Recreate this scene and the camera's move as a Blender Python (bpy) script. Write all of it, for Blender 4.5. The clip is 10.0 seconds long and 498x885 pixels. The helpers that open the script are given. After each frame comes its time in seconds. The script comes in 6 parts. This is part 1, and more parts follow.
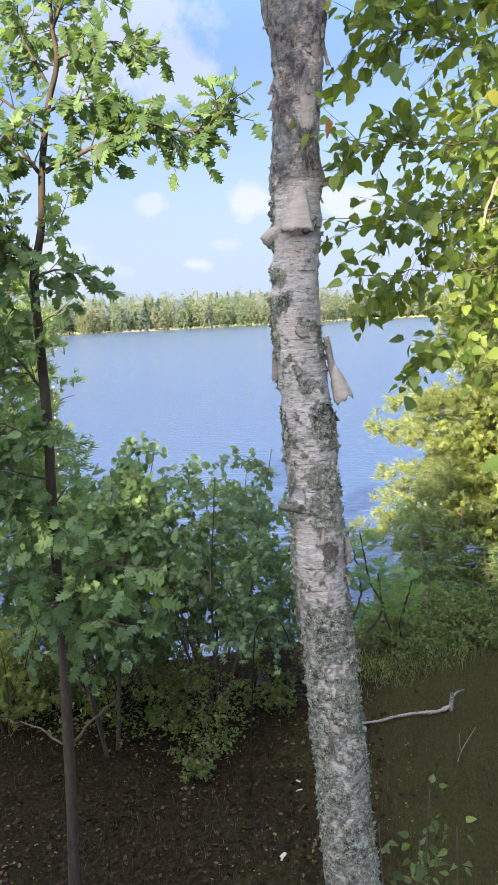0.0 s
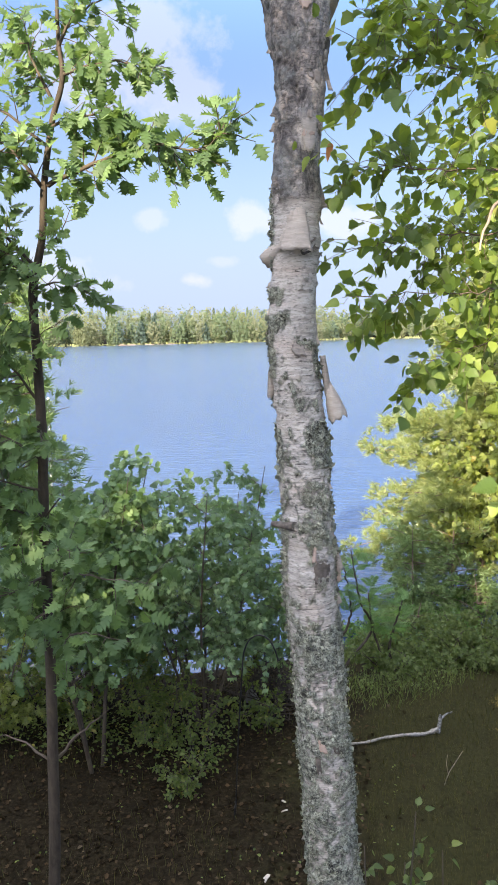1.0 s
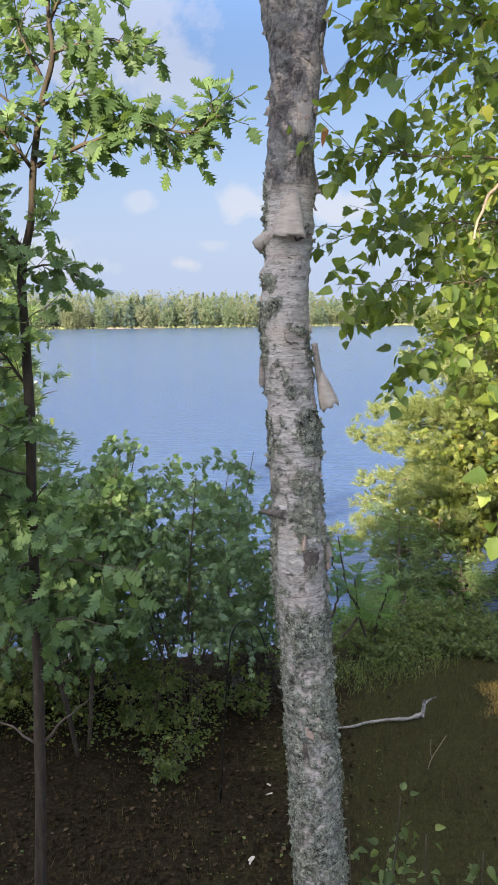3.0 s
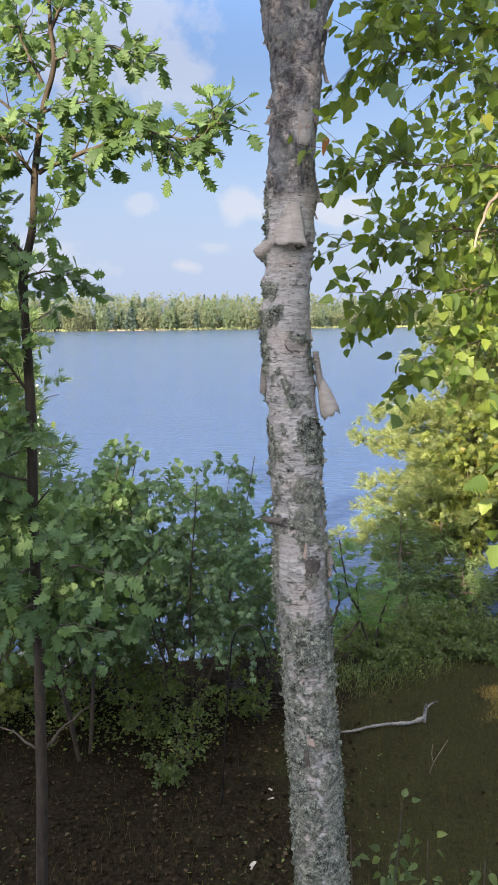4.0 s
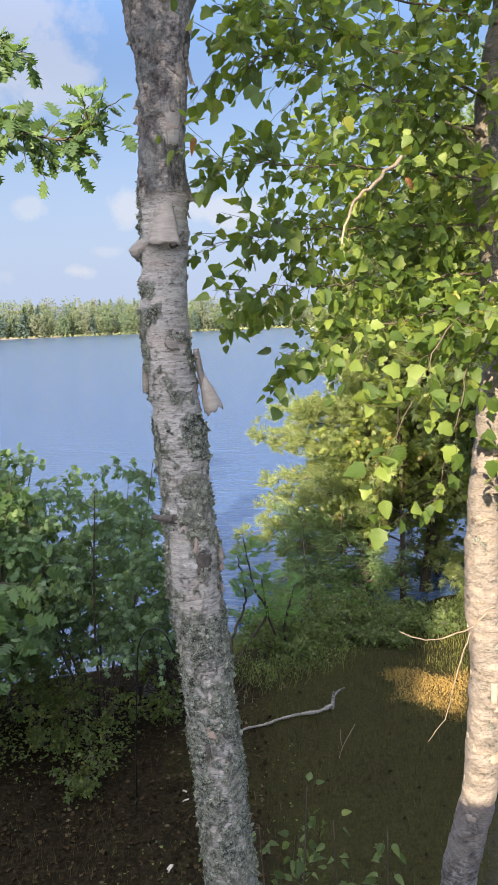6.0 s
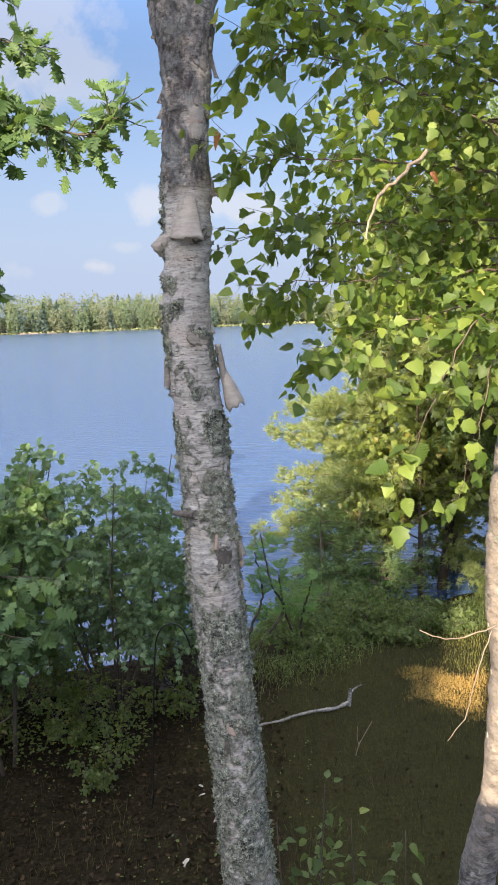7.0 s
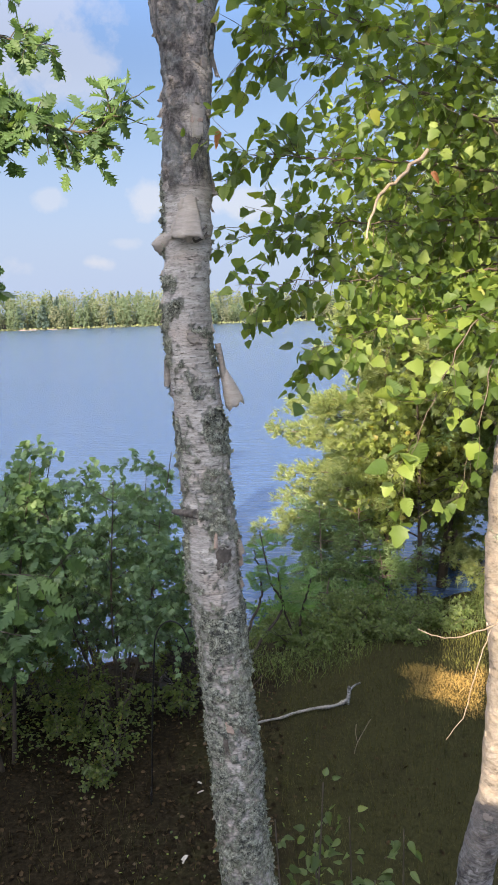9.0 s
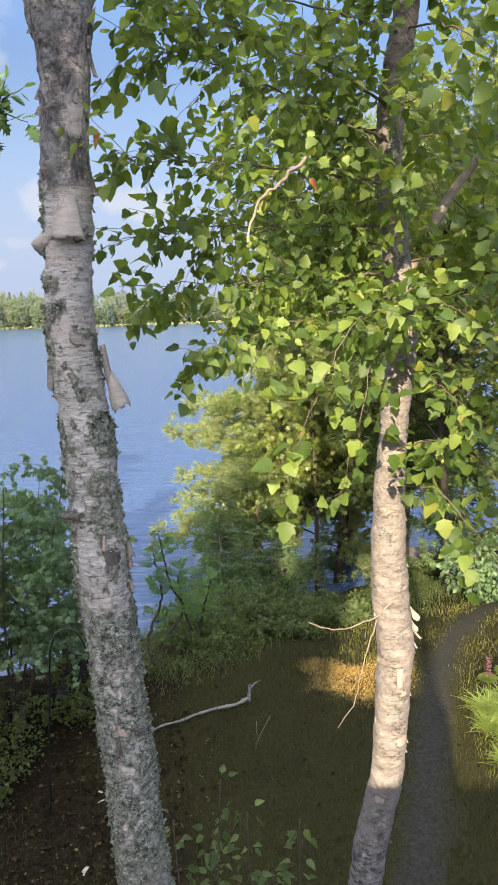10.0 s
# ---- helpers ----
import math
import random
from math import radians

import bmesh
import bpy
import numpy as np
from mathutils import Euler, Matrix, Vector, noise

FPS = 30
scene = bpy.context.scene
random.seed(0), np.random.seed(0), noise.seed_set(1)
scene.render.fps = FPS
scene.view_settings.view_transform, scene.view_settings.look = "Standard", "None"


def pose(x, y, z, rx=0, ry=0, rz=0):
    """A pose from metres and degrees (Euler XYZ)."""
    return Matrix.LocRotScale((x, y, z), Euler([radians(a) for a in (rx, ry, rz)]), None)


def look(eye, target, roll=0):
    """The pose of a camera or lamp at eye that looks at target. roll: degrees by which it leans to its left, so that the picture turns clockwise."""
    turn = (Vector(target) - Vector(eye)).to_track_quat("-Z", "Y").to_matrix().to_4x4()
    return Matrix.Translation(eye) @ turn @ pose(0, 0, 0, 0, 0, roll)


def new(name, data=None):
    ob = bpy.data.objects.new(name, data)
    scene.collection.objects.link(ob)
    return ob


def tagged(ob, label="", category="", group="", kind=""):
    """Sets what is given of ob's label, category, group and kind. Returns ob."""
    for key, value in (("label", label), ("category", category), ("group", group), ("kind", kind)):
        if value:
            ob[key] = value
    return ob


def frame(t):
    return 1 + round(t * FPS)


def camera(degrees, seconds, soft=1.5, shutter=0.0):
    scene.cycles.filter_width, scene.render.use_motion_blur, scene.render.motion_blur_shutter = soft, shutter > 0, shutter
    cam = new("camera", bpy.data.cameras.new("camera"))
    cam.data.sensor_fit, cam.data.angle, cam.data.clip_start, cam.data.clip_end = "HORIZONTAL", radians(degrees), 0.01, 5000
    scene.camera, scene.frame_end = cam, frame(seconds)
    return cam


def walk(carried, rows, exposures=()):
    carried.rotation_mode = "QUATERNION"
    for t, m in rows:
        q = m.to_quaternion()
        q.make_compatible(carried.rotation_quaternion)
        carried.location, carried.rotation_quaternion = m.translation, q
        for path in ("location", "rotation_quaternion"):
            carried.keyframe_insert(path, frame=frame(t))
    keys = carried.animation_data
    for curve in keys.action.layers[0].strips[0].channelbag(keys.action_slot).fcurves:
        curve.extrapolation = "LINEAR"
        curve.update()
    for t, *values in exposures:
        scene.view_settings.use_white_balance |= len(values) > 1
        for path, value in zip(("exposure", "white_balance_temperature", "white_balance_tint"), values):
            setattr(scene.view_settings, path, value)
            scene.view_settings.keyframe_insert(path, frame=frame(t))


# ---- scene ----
cam = camera(38.1, 10.0, soft=1.4)
PATH = [
    (0, (0.283, -0.008, 4.094), (-0.098, 1.924, 3.747), -2.6),
    (0.5, (0.289, -0.012, 4.093), (-0.092, 1.924, 3.769), -2.0),
    (1, (0.282, -0.019, 4.096), (-0.081, 1.924, 3.793), -1.1),
    (1.5, (0.267, -0.02, 4.104), (-0.082, 1.926, 3.8), -0.4),
    (2, (0.258, -0.017, 4.099), (-0.078, 1.928, 3.776), -0.1),
    (2.5, (0.27, -0.01, 4.097), (-0.063, 1.932, 3.756), -0.2),
    (2.7, (0.272, -0.008, 4.097), (-0.057, 1.935, 3.752), -0.3),
    (3.8, (0.268, -0.013, 4.122), (-0.067, 1.93, 3.784), -0.5),
    (4, (0.271, -0.008, 4.121), (-0.062, 1.935, 3.783), -0.4),
    (4.5, (0.265, -0.008, 4.117), (0.0, 1.945, 3.777), -1.0),
    (5, (0.318, -0.023, 4.105), (0.149, 1.941, 3.768), -1.5),
    (5.5, (0.336, -0.031, 4.101), (0.244, 1.938, 3.765), -1.8),
    (5.7, (0.337, -0.034, 4.104), (0.269, 1.936, 3.768), -2.0),
    (6.8, (0.332, -0.029, 4.104), (0.235, 1.939, 3.763), -1.8),
    (7, (0.321, -0.024, 4.104), (0.205, 1.942, 3.758), -1.8),
    (7.5, (0.298, -0.011, 4.102), (0.109, 1.948, 3.748), -1.5),
    (8, (0.287, -0.011, 4.106), (0.076, 1.946, 3.755), -1.6),
    (8.5, (0.296, -0.016, 4.111), (0.111, 1.944, 3.762), -1.6),
    (9, (0.322, -0.024, 4.111), (0.206, 1.941, 3.757), -1.6),
    (9.5, (0.345, -0.034, 4.108), (0.339, 1.933, 3.751), -1.4),
    (10, (0.367, -0.05, 4.107), (0.526, 1.912, 3.753), -1.3),
]
walk(cam, [(t, look(eye, target, roll)) for t, eye, target, roll in PATH],
     exposures=[(0.0, 2.46, 7450, 6), (1.5, 2.46, 7450, 6), (2.0, 2.24, 7500, 6), (2.5, 2.15, 7500, 6), (10.0, 2.15, 7500, 6)])

# ---- light ----
ELEV = radians(23.4)
sun = new("sun", bpy.data.lights.new("sun", "SUN"))
sun.data.energy, sun.data.angle, sun.data.color = 3.3, radians(0.55), (1.0, 0.885, 0.745)
sun.matrix_world = look((-5.6, -20, 20.77 * math.tan(ELEV)), (0, 0, 0))

# directions (azimuth from +y, elevation), half widths in degrees, density of the small clouds over the lake
CLOUDS = [(-14.7, 4.0, 1.7, 0.8, 0.9), (-10.0, 8.4, 2.3, 1.5, 1.0), (-3.3, 8.2, 3.4, 1.5, 1.0), (-17.7, 8.5, 1.3, 0.9, 0.7),
          (-21.0, 18.5, 6.0, 4.2, 1.0), (-15.6, 17.5, 3.6, 3.0, 0.9), (-18.0, 21.0, 5.0, 3.0, 1.0), (-12.3, 5.4, 1.5, 0.5, 0.5), (-28.0, 4.0, 7.0, 2.0, 0.7),
          (16.0, 13.0, 5.0, 2.5, 0.8)]


def make_world():
    world = bpy.data.worlds.new("sky")
    world.use_nodes = True
    scene.world = world
    nt = world.node_tree
    nt.nodes.clear()
    out = nt.nodes.new("ShaderNodeOutputWorld")
    sky = nt.nodes.new("ShaderNodeTexSky")
    sky.sky_type, sky.sun_disc = "NISHITA", False
    sky.sun_elevation, sky.sun_rotation = ELEV, math.pi + 0.273
    sky.air_density, sky.dust_density, sky.ozone_density = 1.0, 2.0, 2.2
    tc = nt.nodes.new("ShaderNodeTexCoord")

    def vmath(op, a, b):
        n = nt.nodes.new("ShaderNodeVectorMath")
        n.operation = op
        nt.links.new(a, n.inputs[0])
        n.inputs[1].default_value = b
        return n.outputs["Value"]

    def m(op, a, b, clamp=False):
        n = nt.nodes.new("ShaderNodeMath")
        n.operation, n.use_clamp = op, clamp
        for i, v in enumerate((a, b)):
            if isinstance(v, (int, float)):
                n.inputs[i].default_value = v
            else:
                nt.links.new(v, n.inputs[i])
        return n.outputs[0]

    d = tc.outputs["Generated"]
    noi = nt.nodes.new("ShaderNodeTexNoise")
    noi.inputs["Scale"].default_value, noi.inputs["Detail"].default_value, noi.inputs["Roughness"].default_value = 17, 6, 0.6
    nt.links.new(d, noi.inputs["Vector"])
    wob = m("MULTIPLY", m("SUBTRACT", noi.outputs["Fac"], 0.5), 2.6)
    total = 0.0
    for az, el, wa, we, dens in CLOUDS:
        a, e = radians(az), radians(el)
        c = Vector((math.sin(a) * math.cos(e), math.cos(a) * math.cos(e), math.sin(e)))
        u = Vector((math.cos(a), -math.sin(a), 0))
        v = u.cross(c)
        pu = vmath("DOT_PRODUCT", d, u / math.sin(radians(wa)))
        pv = vmath("DOT_PRODUCT", d, v / math.sin(radians(we)))
        r = m("SQRT", m("ADD", m("MULTIPLY", pu, pu), m("MULTIPLY", pv, pv)), 0)
        k = m("MULTIPLY", m("SUBTRACT", 1.05, m("ADD", r, wob)), 1.9, True)
        k = m("MULTIPLY", k, m("GREATER_THAN", vmath("DOT_PRODUCT", d, c), 0.5))
        total = m("MAXIMUM", total, m("MULTIPLY", k, dens * 0.29))
    big = nt.nodes.new("ShaderNodeTexNoise")
    big.inputs["Scale"].default_value, big.inputs["Detail"].default_value = 2.2, 5
    nt.links.new(d, big.inputs["Vector"])
    sep = nt.nodes.new("ShaderNodeSeparateXYZ")
    nt.links.new(d, sep.inputs[0])
    high = m("MULTIPLY", m("SUBTRACT", sep.outputs["Z"], 0.42), 4.0, True)
    wisp = m("MULTIPLY", m("SUBTRACT", big.outputs["Fac"], 0.42), 4.0, True)
    # Bright cloud overhead, out of view, added to lift the light in the shade.
    overhead = m("MULTIPLY", wisp, m("MULTIPLY", high, 0.85))
    # Sky gain rising towards the zenith, added for more ambient light.
    even = nt.nodes.new("ShaderNodeMapRange")
    even.interpolation_type = "SMOOTHSTEP"
    even.inputs["From Min"].default_value, even.inputs["From Max"].default_value = 0.28, 0.85
    even.inputs["To Min"].default_value, even.inputs["To Max"].default_value = 0.41, 2.8
    nt.links.new(sep.outputs["Z"], even.inputs["Value"])
    haze = nt.nodes.new("ShaderNodeVectorMath")
    haze.operation = "SCALE"
    blue = nt.nodes.new("ShaderNodeVectorMath")
    blue.operation = "MULTIPLY"
    blue.inputs[1].default_value = (0.86, 0.92, 1.16)
    nt.links.new(sky.outputs["Color"], blue.inputs[0])
    nt.links.new(blue.outputs[0], haze.inputs[0])
    nt.links.new(even.outputs[0], haze.inputs["Scale"])
    low = nt.nodes.new("ShaderNodeMapRange")
    low.interpolation_type = "SMOOTHSTEP"
    low.inputs["From Min"].default_value, low.inputs["From Max"].default_value = 0.0, 0.37
    low.inputs["To Min"].default_value, low.inputs["To Max"].default_value = 0.97, 0.0
    nt.links.new(sep.outputs["Z"], low.inputs["Value"])
    veil = nt.nodes.new("ShaderNodeMix")
    veil.data_type = "RGBA"
    nt.links.new(low.outputs[0], veil.inputs["Factor"])
    nt.links.new(haze.outputs[0], veil.inputs[6])
    veil.inputs[7].default_value = (1.24, 1.57, 2.46, 1)
    mix = nt.nodes.new("ShaderNodeMix")
    mix.data_type = "RGBA"
    nt.links.new(total, mix.inputs["Factor"])
    nt.links.new(veil.outputs[2], mix.inputs[6])
    mix.inputs[7].default_value = (2.7, 2.5, 2.5, 1)
    top = nt.nodes.new("ShaderNodeMix")
    top.data_type = "RGBA"
    nt.links.new(overhead, top.inputs["Factor"])
    nt.links.new(mix.outputs[2], top.inputs[6])
    top.inputs[7].default_value = (12.5, 11.8, 11.4, 1)
    bg = nt.nodes.new("ShaderNodeBackground")
    bg.inputs["Strength"].default_value = 0.092
    nt.links.new(top.outputs[2], bg.inputs["Color"])
    nt.links.new(bg.outputs[0], out.inputs[0])


make_world()


# ---- materials ----
class Mat:
    """A principled material with a small kit to wire nodes."""

    def __init__(self, name, rough=0.7):
        self.mat = bpy.data.materials.new(name)
        self.mat.use_nodes = True
        self.nt = self.mat.node_tree
        self.bsdf = self.nt.nodes["Principled BSDF"]
        self.bsdf.inputs["Roughness"].default_value = rough
        self.co = self.nt.nodes.new("ShaderNodeTexCoord").outputs["Object"]

    def link(self, a, b):
        self.nt.links.new(a, b)

    def mapped(self, scale):
        n = self.nt.nodes.new("ShaderNodeMapping")
        n.inputs["Scale"].default_value = scale
        self.link(self.co, n.inputs["Vector"])
        return n.outputs[0]

    def noise(self, scale, detail=4.0, rough=0.55, stretch=None, distort=0.0):
        n = self.nt.nodes.new("ShaderNodeTexNoise")
        n.inputs["Scale"].default_value, n.inputs["Detail"].default_value = scale, detail
        n.inputs["Roughness"].default_value, n.inputs["Distortion"].default_value = rough, distort
        self.link(self.mapped(stretch) if stretch else self.co, n.inputs["Vector"])
        return n.outputs["Fac"]

    def ramp(self, fac, stops):
        n = self.nt.nodes.new("ShaderNodeValToRGB")
        el = n.color_ramp.elements
        for i, (pos, col) in enumerate(stops):
            e = el[i] if i < 2 else el.new(pos)
            e.position = pos
            e.color = (*col, 1) if isinstance(col, tuple) else (col, col, col, 1)
        self.link(fac, n.inputs[0])
        return n.outputs[0]

    def mix(self, fac, a, b):
        n = self.nt.nodes.new("ShaderNodeMix")
        n.data_type = "RGBA"
        for v, i in ((fac, 0), (a, 6), (b, 7)):
            if isinstance(v, tuple):
                n.inputs[i].default_value = (*v, 1)
            elif isinstance(v, float):
                n.inputs[i].default_value = v
            else:
                self.link(v, n.inputs[i])
        return n.outputs[2]

    def math(self, op, a, b=0.0, clamp=False):
        n = self.nt.nodes.new("ShaderNodeMath")
        n.operation, n.use_clamp = op, clamp
        for i, v in enumerate((a, b)):
            if isinstance(v, (int, float)):
                n.inputs[i].default_value = v
            else:
                self.link(v, n.inputs[i])
        return n.outputs[0]

    def color(self, c):
        if isinstance(c, tuple):
            self.bsdf.inputs["Base Color"].default_value = (*c, 1)
        else:
            self.link(c, self.bsdf.inputs["Base Color"])
        return self

    def bump(self, height, strength=0.4, dist=0.01):
        n = self.nt.nodes.new("ShaderNodeBump")
        n.inputs["Strength"].default_value, n.inputs["Distance"].default_value = strength, dist
        self.link(height, n.inputs["Height"])
        self.link(n.outputs[0], self.bsdf.inputs["Normal"])
        return self


def leaf_mat(name, c1, c2, accent=None, rough=0.45, glow=0.5, island=True, sheen=0.5):
    """Leaf: varied colour per leaf, blotches, and light passing through the blade."""
    m = Mat(name, rough)
    nt = m.nt
    if island:
        rnd = nt.nodes.new("ShaderNodeNewGeometry").outputs["Random Per Island"]
    else:
        rnd = nt.nodes.new("ShaderNodeObjectInfo").outputs["Random"]
    stops = [(0.0, tuple(x * 0.65 for x in c1)), (0.45, c1), (0.88, tuple(x * 1.12 for x in c2))]
    if accent:
        stops += [(0.95, c2), (0.97, accent)]
    col = m.ramp(rnd, stops)
    blot = m.noise(9.0 if island else 3.0, 3)
    col = m.mix(m.math("MULTIPLY", blot, 0.5), col, tuple(x * 0.6 for x in c1))
    m.color(col)
    m.bsdf.inputs["Specular IOR Level"].default_value = sheen
    tr = nt.nodes.new("ShaderNodeBsdfTranslucent")
    br = m.mix(0.55, col, tuple(min(1.0, x * y) for x, y in zip(c2, (2.0, 2.0, 0.9))))
    m.link(br, tr.inputs["Color"])
    mx = nt.nodes.new("ShaderNodeMixShader")
    mx.inputs[0].default_value = glow
    m.link(m.bsdf.outputs[0], mx.inputs[1])
    m.link(tr.outputs[0], mx.inputs[2])
    m.link(mx.outputs[0], nt.nodes["Material Output"].inputs[0])
    return m.mat


def pair(name, *args, **kw):
    return leaf_mat(name, *args, island=True, **kw), leaf_mat(name + "_single", *args, island=False, **kw)


OAK_LEAF, OAK_LEAF1 = pair("oak_leaf", (0.07, 0.125, 0.05), (0.14, 0.215, 0.082), rough=0.5, glow=0.36, sheen=0.22)
BIRCH_LEAF, BIRCH_LEAF1 = pair("birch_leaf", (0.07, 0.12, 0.027), (0.225, 0.285, 0.065), accent=(0.27, 0.27, 0.05), rough=0.5, glow=0.42, sheen=0.3)
RUST = leaf_mat("withered_leaf", (0.45, 0.16, 0.06), (0.55, 0.22, 0.08), glow=0.3)
SHRUB_LEAF = leaf_mat("shrub_leaf", (0.08, 0.14, 0.07), (0.19, 0.28, 0.135), rough=0.5, glow=0.42, sheen=0.4)
MAPLE_LEAF = leaf_mat("maple_leaf", (0.125, 0.165, 0.045), (0.26, 0.30, 0.08), accent=(0.25, 0.2, 0.04))
SUMAC_LEAF = leaf_mat("sumac_leaf", (0.085, 0.17, 0.05), (0.15, 0.27, 0.075))
WEED_LEAF = leaf_mat("weed_leaf", (0.06, 0.10, 0.025), (0.15, 0.19, 0.045), accent=(0.3, 0.24, 0.05))
BANK_LEAF = leaf_mat("bank_leaf", (0.075, 0.112, 0.04), (0.165, 0.21, 0.08), sheen=0.25)
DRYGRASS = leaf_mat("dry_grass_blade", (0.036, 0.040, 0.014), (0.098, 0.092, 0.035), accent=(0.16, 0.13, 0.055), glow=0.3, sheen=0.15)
GRASS = leaf_mat("grass_blade", (0.075, 0.105, 0.04), (0.155, 0.19, 0.068), accent=(0.24, 0.21, 0.10), glow=0.4, sheen=0.2)
PINE = leaf_mat("pine_needles", (0.18, 0.225, 0.09), (0.29, 0.335, 0.15), accent=(0.36, 0.31, 0.09), glow=0.45)
SPRUCE = leaf_mat("hemlock_needles", (0.135, 0.205, 0.085), (0.225, 0.31, 0.13), glow=0.45)
# Dead leaves kept darker than dry litter; forest shade is in their colour.
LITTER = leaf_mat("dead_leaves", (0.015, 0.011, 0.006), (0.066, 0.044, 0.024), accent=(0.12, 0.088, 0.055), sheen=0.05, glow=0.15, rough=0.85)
# Far leaf colours shifted pale and bluish: distance haze mixed into the tint.
FAR = [leaf_mat("far_hazed_leaf_" + n, c1, c2, glow=0.38, rough=0.8, sheen=0.05) for n, c1, c2 in (
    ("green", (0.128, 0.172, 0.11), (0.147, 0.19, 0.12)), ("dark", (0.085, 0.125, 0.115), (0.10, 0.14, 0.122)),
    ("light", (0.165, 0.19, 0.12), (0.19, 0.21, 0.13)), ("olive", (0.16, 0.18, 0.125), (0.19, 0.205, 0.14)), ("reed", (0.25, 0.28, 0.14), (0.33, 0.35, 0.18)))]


def bark(name, c1, c2, scale=18.0, stretch=(1, 1, 0.25), strength=0.5):
    m = Mat(name, 0.85)
    f = m.noise(scale, 6, 0.65, stretch, 0.6)
    g = m.noise(3.0, 3)
    m.color(m.mix(m.math("MULTIPLY", g, 0.5), m.ramp(f, [(0.3, c1), (0.7, c2)]), tuple(x * 0.9 for x in c2)))
    m.bsdf.inputs["Specular IOR Level"].default_value = 0.2
    return m.bump(f, strength, 0.008).mat


OAK_BARK = bark("oak_bark", (0.014, 0.011, 0.009), (0.078, 0.062, 0.046), 26, (1, 1, 0.3), 0.9)
TWIG = bark("twig_bark", (0.035, 0.027, 0.021), (0.10, 0.08, 0.06), 40)
BIRCH_TWIG = bark("birch_twig_bark", (0.05, 0.036, 0.028), (0.17, 0.125, 0.095), 40)
DARKTWIG = bark("dead_brush", (0.02, 0.016, 0.013), (0.07, 0.055, 0.043), 40)
PALE_TWIG = bark("pale_dead_twig", (0.14, 0.105, 0.075), (0.32, 0.25, 0.185), 40)
GREYBARK = bark("grey_limb_bark", (0.10, 0.078, 0.06), (0.33, 0.27, 0.215), 22, (1, 1, 1.4), 0.8)
PINE_BARK = bark("pine_bark", (0.07, 0.05, 0.04), (0.18, 0.13, 0.10), 14)


def old_birch_bark(name):
    """Papery grey birch bark with lenticel dashes, lichen crust and dark plates, laid out by the relief of the mesh."""
    m = Mat(name, 0.8)
    m.bsdf.inputs["Specular IOR Level"].default_value = 0.25

    def mask(key):
        n = m.nt.nodes.new("ShaderNodeAttribute")
        n.attribute_name = key
        return n.outputs["Fac"]

    crust, plates, tone = mask("crust"), mask("plates"), mask("tone")
    streak = m.noise(26, 5, 0.6, (0.55, 0.55, 3.4))
    paper = m.ramp(streak, [(0.30, (0.21, 0.19, 0.168)), (0.46, (0.34, 0.313, 0.282)), (0.68, (0.47, 0.44, 0.40))])
    warm = m.noise(6, 3, 0.5, (1, 1, 2.5))
    paper = m.mix(m.ramp(warm, [(0.48, 0.0), (0.78, 0.55)]), paper, (0.42, 0.325, 0.265))
    fleck = m.noise(85, 4, 0.65, (0.8, 0.8, 2.2))
    paper = m.mix(m.ramp(fleck, [(0.50, 0.0), (0.62, 0.75)]), paper, (0.20, 0.18, 0.16))
    dash = m.noise(20, 3, 0.75, (1, 1, 7.0))
    dashes = m.ramp(dash, [(0.60, 0.0), (0.655, 1.0)])
    paper = m.mix(m.math("MULTIPLY", dashes, 0.75), paper, (0.075, 0.064, 0.056))
    speck = m.noise(190, 4, 0.75)
    clump = m.noise(48, 4, 0.7)
    scale = m.math("ADD", m.math("MULTIPLY", speck, 0.55), m.math("MULTIPLY", clump, 0.45))
    lichen = m.ramp(scale, [(0.43, (0.022, 0.021, 0.018)), (0.48, (0.12, 0.122, 0.10)), (0.545, (0.255, 0.262, 0.208)), (0.65, (0.44, 0.45, 0.365))])
    lichen = m.mix(m.ramp(m.noise(5, 3), [(0.45, 0.0), (0.75, 0.45)]), lichen, (0.30, 0.285, 0.20))
    edge = m.math("MULTIPLY", m.math("SUBTRACT", m.math("ADD", crust, m.math("MULTIPLY", m.math("SUBTRACT", scale, 0.5), 1.9)), 0.40), 4.2, True)
    base = m.mix(edge, paper, lichen)
    slab = m.noise(21, 6, 0.75, (1, 1, 0.55), 1.0)
    dark = m.ramp(slab, [(0.33, (0.045, 0.04, 0.038)), (0.43, (0.16, 0.142, 0.132)), (0.53, (0.28, 0.248, 0.222)), (0.60, (0.42, 0.345, 0.28)), (0.70, (0.54, 0.46, 0.38))])
    dark = m.mix(m.ramp(fleck, [(0.5, 0.0), (0.66, 0.7)]), dark, (0.045, 0.04, 0.037))
    bluish = m.ramp(m.noise(9, 4, 0.6), [(0.5, 0.0), (0.62, 0.75)])
    dark = m.mix(bluish, dark, m.ramp(scale, [(0.40, (0.11, 0.115, 0.112)), (0.60, (0.33, 0.34, 0.325))]))
    base = m.mix(plates, base, dark)
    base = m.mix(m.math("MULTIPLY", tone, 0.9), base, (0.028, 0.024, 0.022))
    m.color(base)
    hgt = m.math("ADD", m.math("MULTIPLY", m.math("MULTIPLY", edge, scale), 1.2), m.math("ADD", m.math("MULTIPLY", streak, 0.25), m.math("MULTIPLY", dashes, -0.3)))
    return m.bump(m.math("ADD", hgt, m.math("MULTIPLY", m.math("MULTIPLY", plates, slab), 0.9)), 0.9, 0.008).mat


